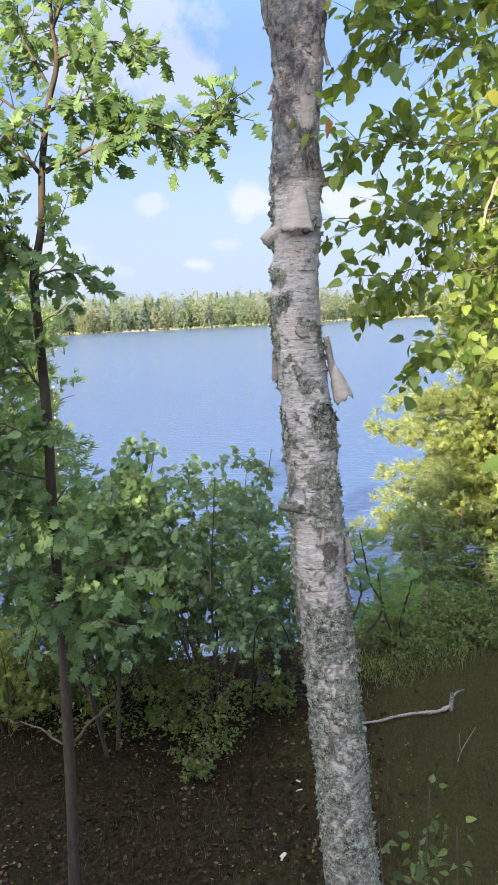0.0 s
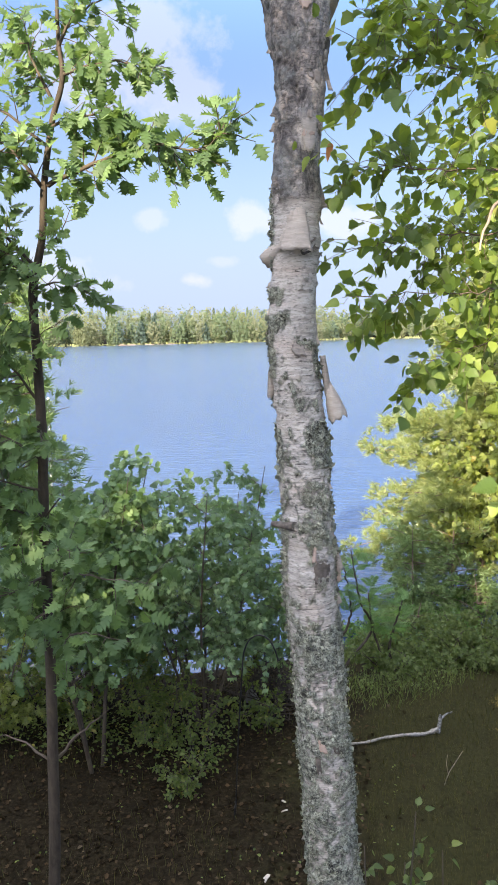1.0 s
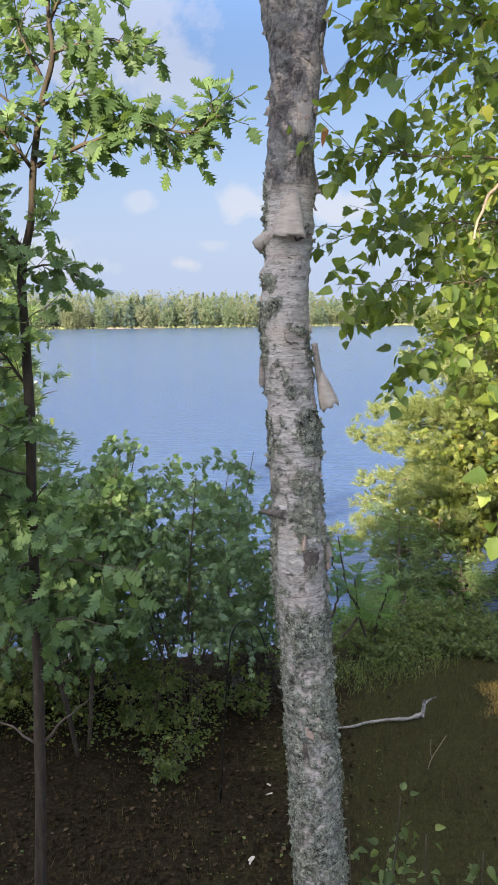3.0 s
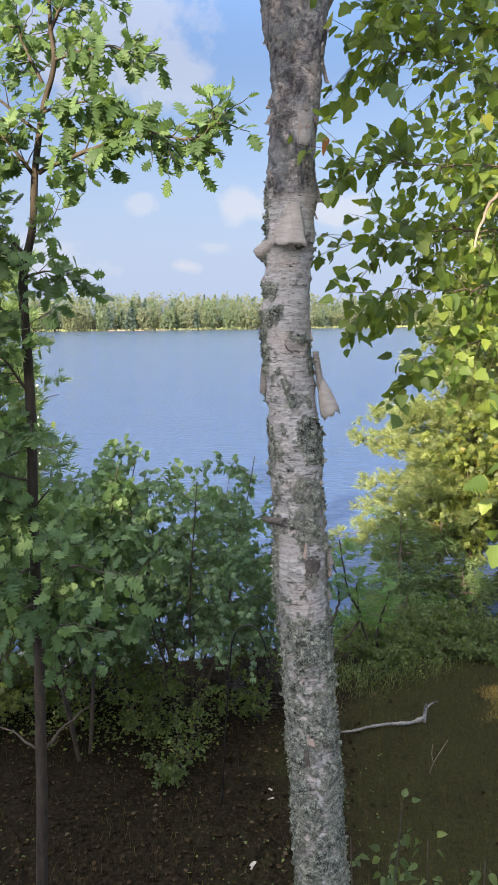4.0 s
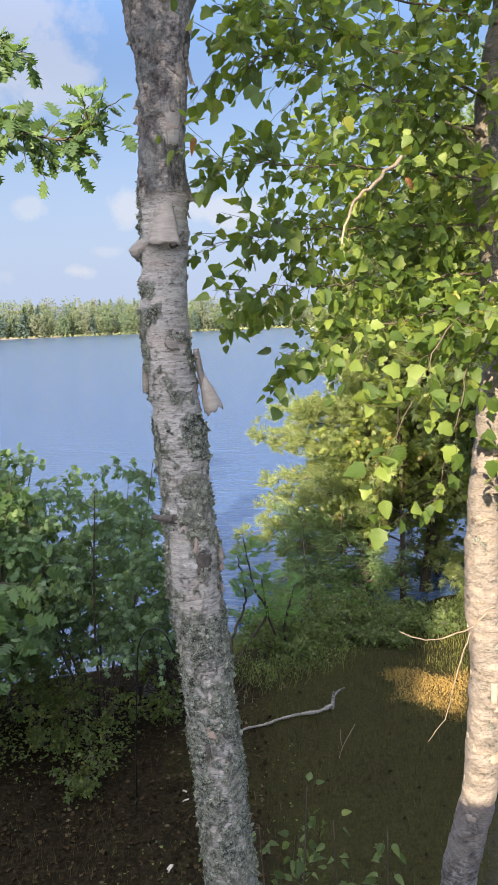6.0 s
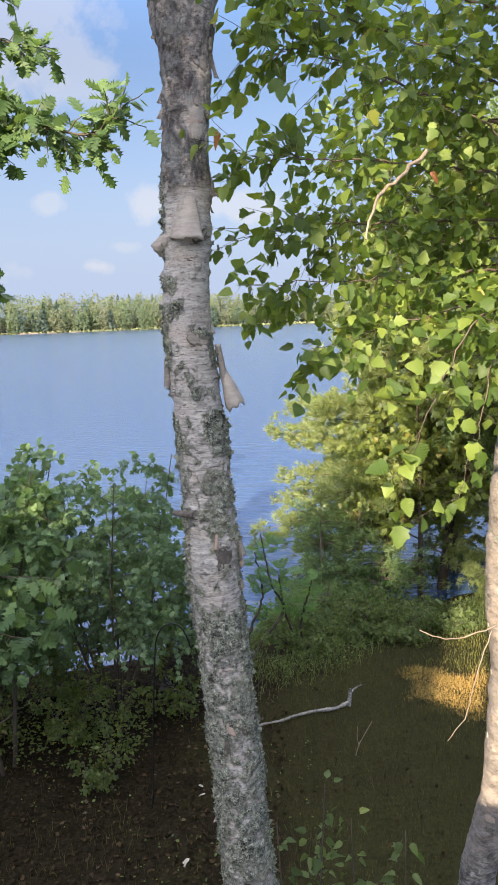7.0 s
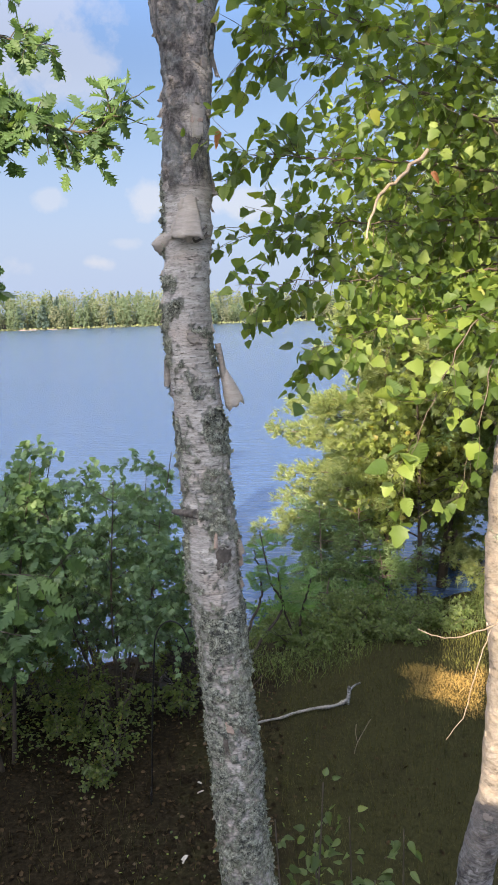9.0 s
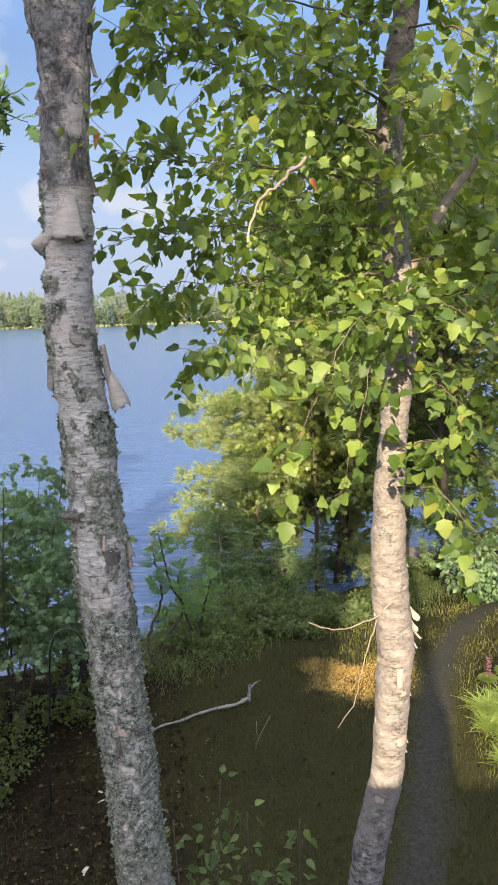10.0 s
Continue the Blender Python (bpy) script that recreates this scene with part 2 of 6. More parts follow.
def pale_birch_bark(name, white, dim, lichen_amount, dashed=0.8):
    """Papery cream birch bark: lenticel dashes across, torn tan layers, and a rough foot, greyed and darkened for its
    shade.
    """
    m = Mat(name, 0.75)
    fine = m.ramp(m.noise(60, 5, 0.6, (1, 1, 2.5)), [(0.36, 0.0), (0.62, 1.0)])
    base = m.mix(fine, white, dim)
    warm = m.noise(7, 3, 0.5, (1, 1, 3.0))
    base = m.mix(m.ramp(warm, [(0.50, 0.0), (0.75, 0.5)]), base, (0.40, 0.315, 0.25))
    dash = m.noise(16, 3, 0.7, (1, 1, 7.5))
    dashes = m.ramp(dash, [(0.62, 0.0), (0.68, 1.0)])
    base = m.mix(m.math("MULTIPLY", dashes, dashed), base, (0.10, 0.085, 0.075))
    big = m.noise(5.5, 4, 0.6, None, 0.4)
    spots = m.noise(70, 5, 0.7)
    mid = m.noise(22, 4, 0.65)
    li = m.ramp(m.math("ADD", m.math("MULTIPLY", big, 0.62), m.math("ADD", m.math("MULTIPLY", mid, 0.26), m.math("MULTIPLY", spots, 0.32))), [(0.64 - lichen_amount, 0.0), (0.67 - lichen_amount, 1.0)])
    lichen = m.ramp(m.noise(150, 6, 0.8), [(0.40, (0.02, 0.02, 0.017)), (0.47, (0.11, 0.115, 0.093)), (0.56, (0.25, 0.262, 0.215)), (0.70, (0.47, 0.48, 0.41))])
    base = m.mix(li, base, lichen)
    blk = m.ramp(m.noise(9, 4, 0.7, (1, 1, 1.6), 0.5), [(0.575, 0.0), (0.62, 1.0)])
    base = m.mix(m.math("MULTIPLY", m.math("MULTIPLY", blk, 0.85), m.ramp(spots, [(0.4, 0.3), (0.6, 1.0)])), base, (0.045, 0.04, 0.035))
    hgt = m.math("ADD", m.math("MULTIPLY", li, 0.6), m.math("ADD", m.math("MULTIPLY", spots, 0.6), m.math("MULTIPLY", dashes, -0.4)))
    sep = m.nt.nodes.new("ShaderNodeSeparateXYZ")
    m.link(m.co, sep.inputs[0])
    # Rough bark low on the trunk; its dark grey also paints in the shade.
    foot = m.math("MULTIPLY", m.math("SUBTRACT", m.math("ADD", 1.45, m.math("MULTIPLY", big, 0.5)), sep.outputs["Z"]), 2.0, True)
    rough = m.ramp(m.noise(20, 6, 0.75, (1, 1, 2.0), 1.0), [(0.43, (0.03, 0.029, 0.028)), (0.49, (0.12, 0.115, 0.11)), (0.60, (0.235, 0.228, 0.22)), (0.70, (0.36, 0.35, 0.335))])
    base = m.mix(m.math("MULTIPLY", foot, m.ramp(mid, [(0.3, 0.45), (0.46, 1.0)])), base, rough)
    tear = m.ramp(m.noise(11, 5, 0.7, (1, 1, 2.6), 0.8), [(0.52, 0.0), (0.56, 1.0)])
    base = m.mix(m.math("MULTIPLY", tear, 0.16), base, (0.25, 0.18, 0.125))
    hgt = m.math("ADD", hgt, m.math("MULTIPLY", tear, -0.35))
    m.color(base)
    return m.bump(hgt, 0.8, 0.011).mat


BIRCH_OLD = old_birch_bark("lichened_birch_bark")
BIRCH_PALE = pale_birch_bark("pale_birch_bark", (0.225, 0.195, 0.175), (0.145, 0.122, 0.107), -0.06, 0.6)


def simple(name, c1, c2, scale, rough=0.8, strength=0.3, metal=0.0, dist=0.005):
    m = Mat(name, rough)
    m.bsdf.inputs["Specular IOR Level"].default_value = 0.25 if rough > 0.6 else 0.5
    f = m.noise(scale, 5, 0.6)
    g = m.noise(scale * 0.2, 3)
    m.color(m.mix(m.math("MULTIPLY", g, 0.6), m.ramp(f, [(0.3, c1), (0.7, c2)]), c1))
    m.bsdf.inputs["Metallic"].default_value = metal
    return m.bump(f, strength, dist).mat


CURL = bark("bark_curl_skin", (0.23, 0.20, 0.17), (0.42, 0.37, 0.32), 20, (1, 1, 5), 0.4)
CURL_DIM = bark("grey_bark_curl_skin", (0.12, 0.105, 0.09), (0.32, 0.28, 0.245), 22, (1, 1, 5), 0.5)
DARKBARK = simple("dark_bare_bark", (0.045, 0.038, 0.032), (0.19, 0.16, 0.135), 60, 0.85, 0.6)
PINKBARK = simple("inner_bark", (0.27, 0.19, 0.15), (0.42, 0.33, 0.27), 60, 0.85, 0.5)
CURL_PALE = bark("pale_bark_curl_skin", (0.19, 0.155, 0.125), (0.33, 0.28, 0.24), 20, (1, 1, 5), 0.4)
WHITEWOOD = bark("fallen_birch_bark", (0.03, 0.027, 0.022), (0.31, 0.285, 0.25), 46, (1, 1, 1), 1.0)
LICHEN = leaf_mat("lichen_crust", (0.10, 0.108, 0.08), (0.31, 0.325, 0.25), glow=0.05, rough=0.95)
IRON = simple("black_iron", (0.012, 0.012, 0.013), (0.03, 0.028, 0.026), 60, 0.5, 0.2, 0.6)
STONE = simple("shore_stone", (0.10, 0.095, 0.09), (0.24, 0.225, 0.21), 9, 0.85, 0.6, 0, 0.02)
ROCKPINK = simple("pink_granite", (0.16, 0.125, 0.10), (0.27, 0.21, 0.17), 0.7, 0.85, 0.4, 0, 0.1)
POLE = simple("weathered_aluminium", (0.45, 0.46, 0.47), (0.60, 0.61, 0.62), 20, 0.45, 0.1, 0.4)
SHADE_WALL = simple("shade_wall_paint", (0.62, 0.60, 0.56), (0.72, 0.70, 0.66), 8, 0.7, 0.1)
PETAL = leaf_mat("pink_petals", (0.30, 0.09, 0.17), (0.45, 0.18, 0.29), glow=0.4)
SCRAP = simple("birch_bark_scrap", (0.34, 0.29, 0.23), (0.55, 0.49, 0.41), 60, 0.7)


def ground_mat():
    m = Mat("forest_floor", 1.0)
    m.bsdf.inputs["Specular IOR Level"].default_value = 0.05
    a = m.noise(1.1, 5, 0.6)
    b = m.noise(28, 5, 0.7)
    c = m.noise(5, 4, 0.6)
    # Soil tones near black: the canopy's shade is put into the albedo.
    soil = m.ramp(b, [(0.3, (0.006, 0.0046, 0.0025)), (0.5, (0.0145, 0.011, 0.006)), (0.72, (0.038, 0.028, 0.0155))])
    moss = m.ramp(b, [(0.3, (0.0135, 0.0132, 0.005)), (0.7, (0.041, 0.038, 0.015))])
    sep = m.nt.nodes.new("ShaderNodeSeparateXYZ")
    m.link(m.co, sep.inputs[0])
    green = m.math("ADD", m.math("MULTIPLY", sep.outputs["X"], 0.2), m.math("ADD", a, m.math("MULTIPLY", c, 0.35)))
    m.color(m.mix(m.ramp(green, [(0.5, 0.0), (0.85, 1.0)]), soil, moss))
    return m.bump(b, 0.8, 0.02).mat


def trail_mat():
    """Trodden grey earth that gives way to moss and litter at its verges."""
    m = Mat("packed_dirt", 0.95)
    m.bsdf.inputs["Specular IOR Level"].default_value = 0.1
    n = m.nt.nodes.new("ShaderNodeAttribute")
    n.attribute_name = "verge"
    b, c = m.noise(28, 5, 0.7), m.noise(6, 4, 0.65)
    earth = m.ramp(b, [(0.3, (0.017, 0.016, 0.012)), (0.7, (0.045, 0.042, 0.032))])
    moss = m.ramp(b, [(0.3, (0.0135, 0.0132, 0.005)), (0.7, (0.041, 0.038, 0.015))])
    side = m.math("ADD", n.outputs["Fac"], m.math("MULTIPLY", m.math("SUBTRACT", c, 0.5), 1.6))
    m.color(m.mix(m.ramp(side, [(0.30, 0.0), (0.85, 1.0)]), earth, moss))
    return m.bump(b, 0.6, 0.012).mat


DIRT = trail_mat()
GROUND = ground_mat()


def water_mat():
    m = Mat("lake_water", 0.16)
    m.color((0.042, 0.078, 0.158))
    m.bsdf.inputs["IOR"].default_value = 1.5
    w1 = m.noise(2.2, 3, 0.55, (0.35, 2.2, 1), 0.3)
    w2 = m.noise(0.22, 3, 0.5, (0.5, 1.6, 1))
    return m.bump(m.math("ADD", m.math("MULTIPLY", w1, 0.9), m.math("MULTIPLY", w2, 0.35)), 0.2, 0.25).mat


WATER = water_mat()


# ---- mesh kit ----
RNG = np.random.default_rng(7)


def mesh_object(name, verts, tris, mats, parent=None, label="", smooth=True, slots=None, kind=""):
    """One mesh object from arrays of vertices and triangles (or quads)."""
    verts = np.asarray(verts, np.float32).reshape(-1, 3)
    tris = np.asarray(tris, np.int32)
    k = tris.shape[1]
    me = bpy.data.meshes.new(name)
    me.vertices.add(len(verts))
    me.vertices.foreach_set("co", verts.ravel())
    me.loops.add(tris.size)
    me.loops.foreach_set("vertex_index", tris.ravel())
    me.polygons.add(len(tris))
    me.polygons.foreach_set("loop_start", np.arange(0, tris.size, k, dtype=np.int32))
    me.polygons.foreach_set("use_smooth", np.full(len(tris), smooth))
    if slots is not None:
        me.polygons.foreach_set("material_index", np.asarray(slots, np.int32))
    for mt in mats if isinstance(mats, (list, tuple)) else [mats]:
        me.materials.append(mt)
    me.update(calc_edges=True)
    me.validate()
    ob = new(name, me)
    if parent is not None:
        ob.parent = parent
    return tagged(ob, label, kind=kind)


def thing(name, at, label, category, group="", kind=""):
    ob = new(name)
    ob.location = at
    ob.empty_display_size = 0.1
    bpy.context.view_layer.update()
    return tagged(ob, label, category, group, kind)


def adopt(ob, parent):
    """Parent a part built in world coordinates."""
    ob.parent = parent
    ob.matrix_parent_inverse = Matrix.Translation(-Vector(parent.location))
    return ob


class Heap:
    """Gathers pieces of triangles into one mesh."""

    def __init__(self):
        self.v, self.f, self.n = [], [], 0

    def add(self, v, f):
        self.v.append(v)
        self.f.append(f + self.n)
        self.n += len(v)

    def arrays(self):
        return np.concatenate(self.v), np.concatenate(self.f)

    def make(self, name, mat, parent=None, label="", smooth=True, kind=""):
        v, f = self.arrays()
        ob = mesh_object(name, v, f, mat, None, label, smooth, kind=kind)
        return adopt(ob, parent) if parent else ob


def curve_points(pts, step):
    """Catmull-Rom through pts, about step apart."""
    p = np.asarray(pts, float)
    q = np.vstack([2 * p[0] - p[1], p, 2 * p[-1] - p[-2]])
    res = []
    for i in range(1, len(q) - 2):
        n = max(2, int(np.linalg.norm(q[i + 1] - q[i]) / step))
        for s in np.arange(n) / n:
            a, b, c, d = q[i - 1], q[i], q[i + 1], q[i + 2]
            res.append(0.5 * (2 * b + (c - a) * s + (2 * a - 5 * b + 4 * c - d) * s * s + (3 * b - a - 3 * c + d) * s ** 3))
    res.append(p[-1])
    return np.array(res)


def tube(pts, radii, sides=6, rough=0.0, seed=0.0, cap=True):
    """Tapered tube along pts; rough: relative unevenness of the radius."""
    p = np.asarray(pts, float)
    r = np.broadcast_to(np.asarray(radii, float), (len(p),))
    t = np.gradient(p, axis=0)
    t /= np.linalg.norm(t, axis=1)[:, None] + 1e-9
    ref = np.array([0.13, 1.0, 0.07]) if abs(t[:, 2]).mean() > 0.6 else np.array([0.1, 0.05, 1.0])
    u = np.cross(ref, t)
    u /= np.linalg.norm(u, axis=1)[:, None] + 1e-9
    w = np.cross(t, u)
    ang = np.linspace(0, 2 * np.pi, sides, endpoint=False)
    ring = np.cos(ang)[None, :, None] * u[:, None] + np.sin(ang)[None, :, None] * w[:, None]
    rad = np.repeat(r[:, None], sides, 1)
    v = p[:, None] + ring * rad[..., None]
    rough = np.broadcast_to(np.asarray(rough, float), (len(p),))[:, None]
    if rough.any():
        flat = v.reshape(-1, 3)
        k = np.array([noise.fractal(Vector((a * 9 + seed, b * 9, c * 5)), 1.0, 2.0, 4) + 0.5 * noise.noise(Vector((a * 45 + seed, b * 45, c * 40))) for a, b, c in flat])
        v = p[:, None] + ring * (rad * (1 + rough * k.reshape(rad.shape)))[..., None]
    n = len(p)
    i, j = np.meshgrid(np.arange(n - 1), np.arange(sides), indexing="ij")
    a, b = i * sides + j, i * sides + (j + 1) % sides
    c, d = a + sides, b + sides
    f = np.concatenate([np.stack([a, b, d], -1).reshape(-1, 3), np.stack([a, d, c], -1).reshape(-1, 3)])
    v = v.reshape(-1, 3)
    if cap:
        v = np.vstack([v, p[0] - t[0] * r[0] * 0.2, p[-1] + t[-1] * r[-1] * 0.6])
        s = np.arange(sides)
        f = np.vstack([f, np.stack([np.full(sides, len(v) - 2), (s + 1) % sides, s], -1),
                       np.stack([np.full(sides, len(v) - 1), (n - 1) * sides + s, (n - 1) * sides + (s + 1) % sides], -1)])
    return v, f


def ribbed_leaf(stations, fold=0.25, droop=0.18):
    """Leaf blade of unit length along +y from (t, half width, forward skew) stations, folded at the midrib."""
    v, f = [], []
    for t, w, s in stations:
        z = -droop * t * t
        v += [(-w, t + s, z + fold * w), (0, t, z), (w, t + s, z + fold * w)]
    for i in range(len(stations) - 1):
        a = 3 * i
        for q in ((a, a + 1, a + 4, a + 3), (a + 1, a + 2, a + 5, a + 4)):
            f += [(q[0], q[1], q[2]), (q[0], q[2], q[3])]
    return np.array(v, float), np.array(f)


def stalk(leaf, length=0.22, w=0.012):
    """Puts a petiole under a blade."""
    v, f = leaf
    v = v + np.array([0, length, 0])
    n = len(v)
    v = np.vstack([v, [(-w, 0, 0), (w, 0, 0), (w, length + 0.03, 0), (-w, length + 0.03, 0)]])
    return v, np.vstack([f, [(n, n + 1, n + 2), (n, n + 2, n + 3)]])


def ovate(teeth, wide=0.45, deep=0.12):
    """Stations of an ovate leaf with a toothed edge."""
    rows = [(0.0, 0.03, 0.0)]
    for k in range(teeth):
        t = (k + 0.35) / teeth
        w = wide * math.sin(math.pi * (0.06 + 0.94 * t) ** 0.58) ** 0.9
        rows += [(t, w * (1 + deep * (k % 2 * 0.5 + 0.4)), 0.035), (t + 0.28 / teeth, w * (1 - deep), 0.0)]
    return rows + [(1.0, 0.004, 0.0)]


BIRCH_SHAPES = [stalk(ribbed_leaf(ovate(n, wd), fo, dr), 0.3) for n, wd, fo, dr in ((8, 0.45, 0.12, 0.14), (9, 0.42, 0.34, 0.3), (7, 0.46, -0.14, 0.34), (8, 0.40, 0.24, -0.1), (8, 0.44, 0.5, 0.2))]
BIRCH_LITE = stalk(ribbed_leaf(ovate(3, 0.45, 0.18), 0.22, 0.22), 0.3)
OAK_STATIONS = [(0, 0.02, 0), (0.07, 0.08, 0), (0.14, 0.20, 0), (0.20, 0.34, 0.08), (0.27, 0.21, 0.0), (0.34, 0.23, 0), (0.40, 0.50, 0.15), (0.43, 0.38, 0.05), (0.52, 0.22, 0), (0.59, 0.24, 0),
                (0.63, 0.45, 0.13), (0.67, 0.32, 0.04), (0.75, 0.19, 0), (0.82, 0.25, 0.07), (0.88, 0.12, 0.01), (1.0, 0.005, 0)]
OAK_SHAPES = [stalk(ribbed_leaf(OAK_STATIONS, fo, dr), 0.2) for fo, dr in ((0.15, 0.15), (0.35, 0.3), (-0.1, 0.25), (0.25, -0.12))]
SMALL_LEAF = (np.array([(0, 0, 0), (-0.33, 0.32, 0.07), (-0.28, 0.66, 0.0), (0, 1, -0.2), (0.28, 0.66, 0.0), (0.33, 0.32, 0.07)], float), np.array([(0, 2, 1), (0, 3, 2), (0, 4, 3), (0, 5, 4)]))


_pol = [(-85, 0.5), (-34, 0.9), (-16, 0.45), (0, 1.0), (16, 0.45), (34, 0.9), (85, 0.5)]
MAPLE_FAR = (np.array([(0, 0, 0)] + [(math.sin(radians(a)) * r * 0.8, math.cos(radians(a)) * r, -0.15 * r * r) for a, r in _pol]), np.array([(0, i + 1, i) for i in range(1, 7)]))


def tuft_shape(n, spread, width, seed):
    """A bunch of needles of unit length."""
    g = np.random.default_rng(seed)
    v, f = [], []
    for i in range(n):
        d = np.array([g.normal(0, spread), 1.0, g.normal(0, spread)])
        d /= np.linalg.norm(d)
        s = np.cross(d, g.normal(size=3))
        s *= width / np.linalg.norm(s)
        o = np.array([0, g.uniform(-0.25, 0.25), 0])
        b = len(v)
        v += [o - s, o + s, o + d * g.uniform(0.7, 1.0)]
        f.append((b, b + 1, b + 2))
    return np.array(v), np.array(f)


PINE_TUFT = tuft_shape(7, 0.7, 0.07, 1)
SPRAY = tuft_shape(7, 0.65, 0.075, 2)


def frond_shape(pairs, leaflet, width):
    """A feather-shaped leaf: leaflets in pairs on a stalk of unit length."""
    v, f = [], []

    def tri(a, b, c):
        n = len(v)
        v.extend([a, b, c])
        f.append((n, n + 1, n + 2))
    for i in range(pairs):
        t = 0.18 + 0.8 * i / pairs
        k = leaflet * (1 - 0.5 * abs(t - 0.5))
        z = -0.35 * t * t
        for s in (-1, 1):
            tip = (s * k, t + k * 0.45, z - 0.1 * k)
            tri((0, t - width / 2, z), (s * k * 0.45, t + k * 0.08 - width * 0.6, z + 0.01), tip)
            tri((0, t + width / 2, z), tip, (s * k * 0.45, t + k * 0.3 + width * 0.6, z + 0.01))
            tri((0, t - width / 2, z), tip, (0, t + width / 2, z))
    tri((-0.012, 0, 0), (0.012, 0, 0), (0, 1, -0.35))
    tri((0, 0.95, -0.32), (-width, 1.1, -0.4), (0, 1.25, -0.5))
    tri((0, 0.95, -0.32), (0, 1.25, -0.5), (width, 1.1, -0.4))
    return np.array(v, float), np.array(f)


SUMAC = frond_shape(7, 0.32, 0.045)


def frames_of(ys, zs):
    """Rotation matrices with the given forward (y) and rough up (z) directions."""
    y = ys / (np.linalg.norm(ys, axis=1)[:, None] + 1e-9)
    x = np.cross(y, zs)
    x /= np.linalg.norm(x, axis=1)[:, None] + 1e-9
    return np.stack([x, y, np.cross(x, y)], -1)


def scatter(heap, shapes, pos, ys, zs, size):
    """Adds copies of the shapes at pos, pointing along ys, face up along zs."""
    shapes = shapes if isinstance(shapes, list) else [shapes]
    pos, ys, zs = (np.asarray(a, float).reshape(-1, 3) for a in (pos, ys, zs))
    size = np.broadcast_to(size, (len(pos),))
    rot = frames_of(ys, zs)
    for i, (v, f) in enumerate(shapes):
        s = slice(i, None, len(shapes))
        n = len(pos[s])
        if not n:
            continue
        w = np.einsum("nij,vj->nvi", rot[s], v) * size[s][:, None, None] + pos[s][:, None]
        heap.add(w.reshape(-1, 3), (f[None] + (np.arange(n) * len(v))[:, None, None]).reshape(-1, 3))


def grain(p, seed=0):
    """Gradient noise of unit wavelength at many points at once, about -1 to 1."""
    g = np.random.default_rng(seed)
    perm = g.permutation(256)
    grad = g.normal(size=(256, 3))
    grad /= np.linalg.norm(grad, axis=1)[:, None]
    p = np.asarray(p, float)
    i = np.floor(p).astype(int)
    f = p - i
    w = f * f * f * (f * (f * 6 - 15) + 10)
    out = 0.0
    for dx in (0, 1):
        for dy in (0, 1):
            for dz in (0, 1):
                h = perm[(perm[(perm[(i[:, 0] + dx) & 255] + i[:, 1] + dy) & 255] + i[:, 2] + dz) & 255]
                d = np.einsum("ij,ij->i", grad[h], f - np.array([dx, dy, dz]))
                out = out + d * np.abs(1 - dx - w[:, 0]) * np.abs(1 - dy - w[:, 1]) * np.abs(1 - dz - w[:, 2])
    return out * 1.6


def rough_grain(p, seed=0, octaves=4):
    return sum(grain(p * 2.03 ** k, seed + k) * 0.55 ** k for k in range(octaves))


def unit(v):
    return v / (np.linalg.norm(v) + 1e-9)


def grow(limb, droop=0.5, sides=5, fuller=1.0, face=(0, -0.65, 0.85), thin=0.32):
    """A limb (points, radius, twigs, twig length, leaves per twig, leaf size) as wood, and leaves (pos, forward, up, size)."""
    pts, radius, twigs, tl, per, ls = limb
    twigs = int(twigs * fuller)
    wood, leaves = Heap(), []
    c = curve_points(pts, 0.05)
    c[1:-1] += RNG.normal(0, 0.004, (len(c) - 2, 3))
    wood.add(*tube(c, np.linspace(radius, radius * 0.1, len(c)), sides))
    for k in range(twigs):
        u = 0.12 + 0.88 * (k + RNG.random()) / twigs
        i = min(len(c) - 2, int(u * (len(c) - 1)))
        along = unit(c[i + 1] - c[i])
        side = unit(np.cross(along, RNG.normal(size=3)))
        d = unit(along * RNG.uniform(0.2, 1.0) + side * RNG.uniform(0.5, 1.0) + np.array([0, 0, -droop * 0.4]))
        n = 5
        s = np.linspace(0, 1, n)[:, None]
        length = tl * RNG.uniform(0.55, 1.15)
        q = c[i] + d * s * length + np.array([0, 0, -droop * length * 0.35]) * s * s + RNG.normal(0, 0.006, (n, 3)) * s
        wood.add(*tube(q, np.linspace(radius * thin, radius * thin * 0.4, n), 3, cap=False))
        for m in range(per):
            a = min(0.999, (m + 0.7) / per) * (n - 1)
            p0 = q[int(a)] + (q[int(a) + 1] - q[int(a)]) * (a % 1)
            out = unit(np.cross(d, RNG.normal(size=3)))
            fwd = unit(d * RNG.uniform(0.2, 0.9) + out * RNG.uniform(0.5, 1.1) + np.array([0, 0, -droop * RNG.uniform(0.3, 1.5)]))
            up = unit(np.array(face) + RNG.normal(0, 0.55, 3))
            leaves.append((p0, fwd, up, ls * RNG.uniform(0.6, 1.2)))
    return wood, leaves


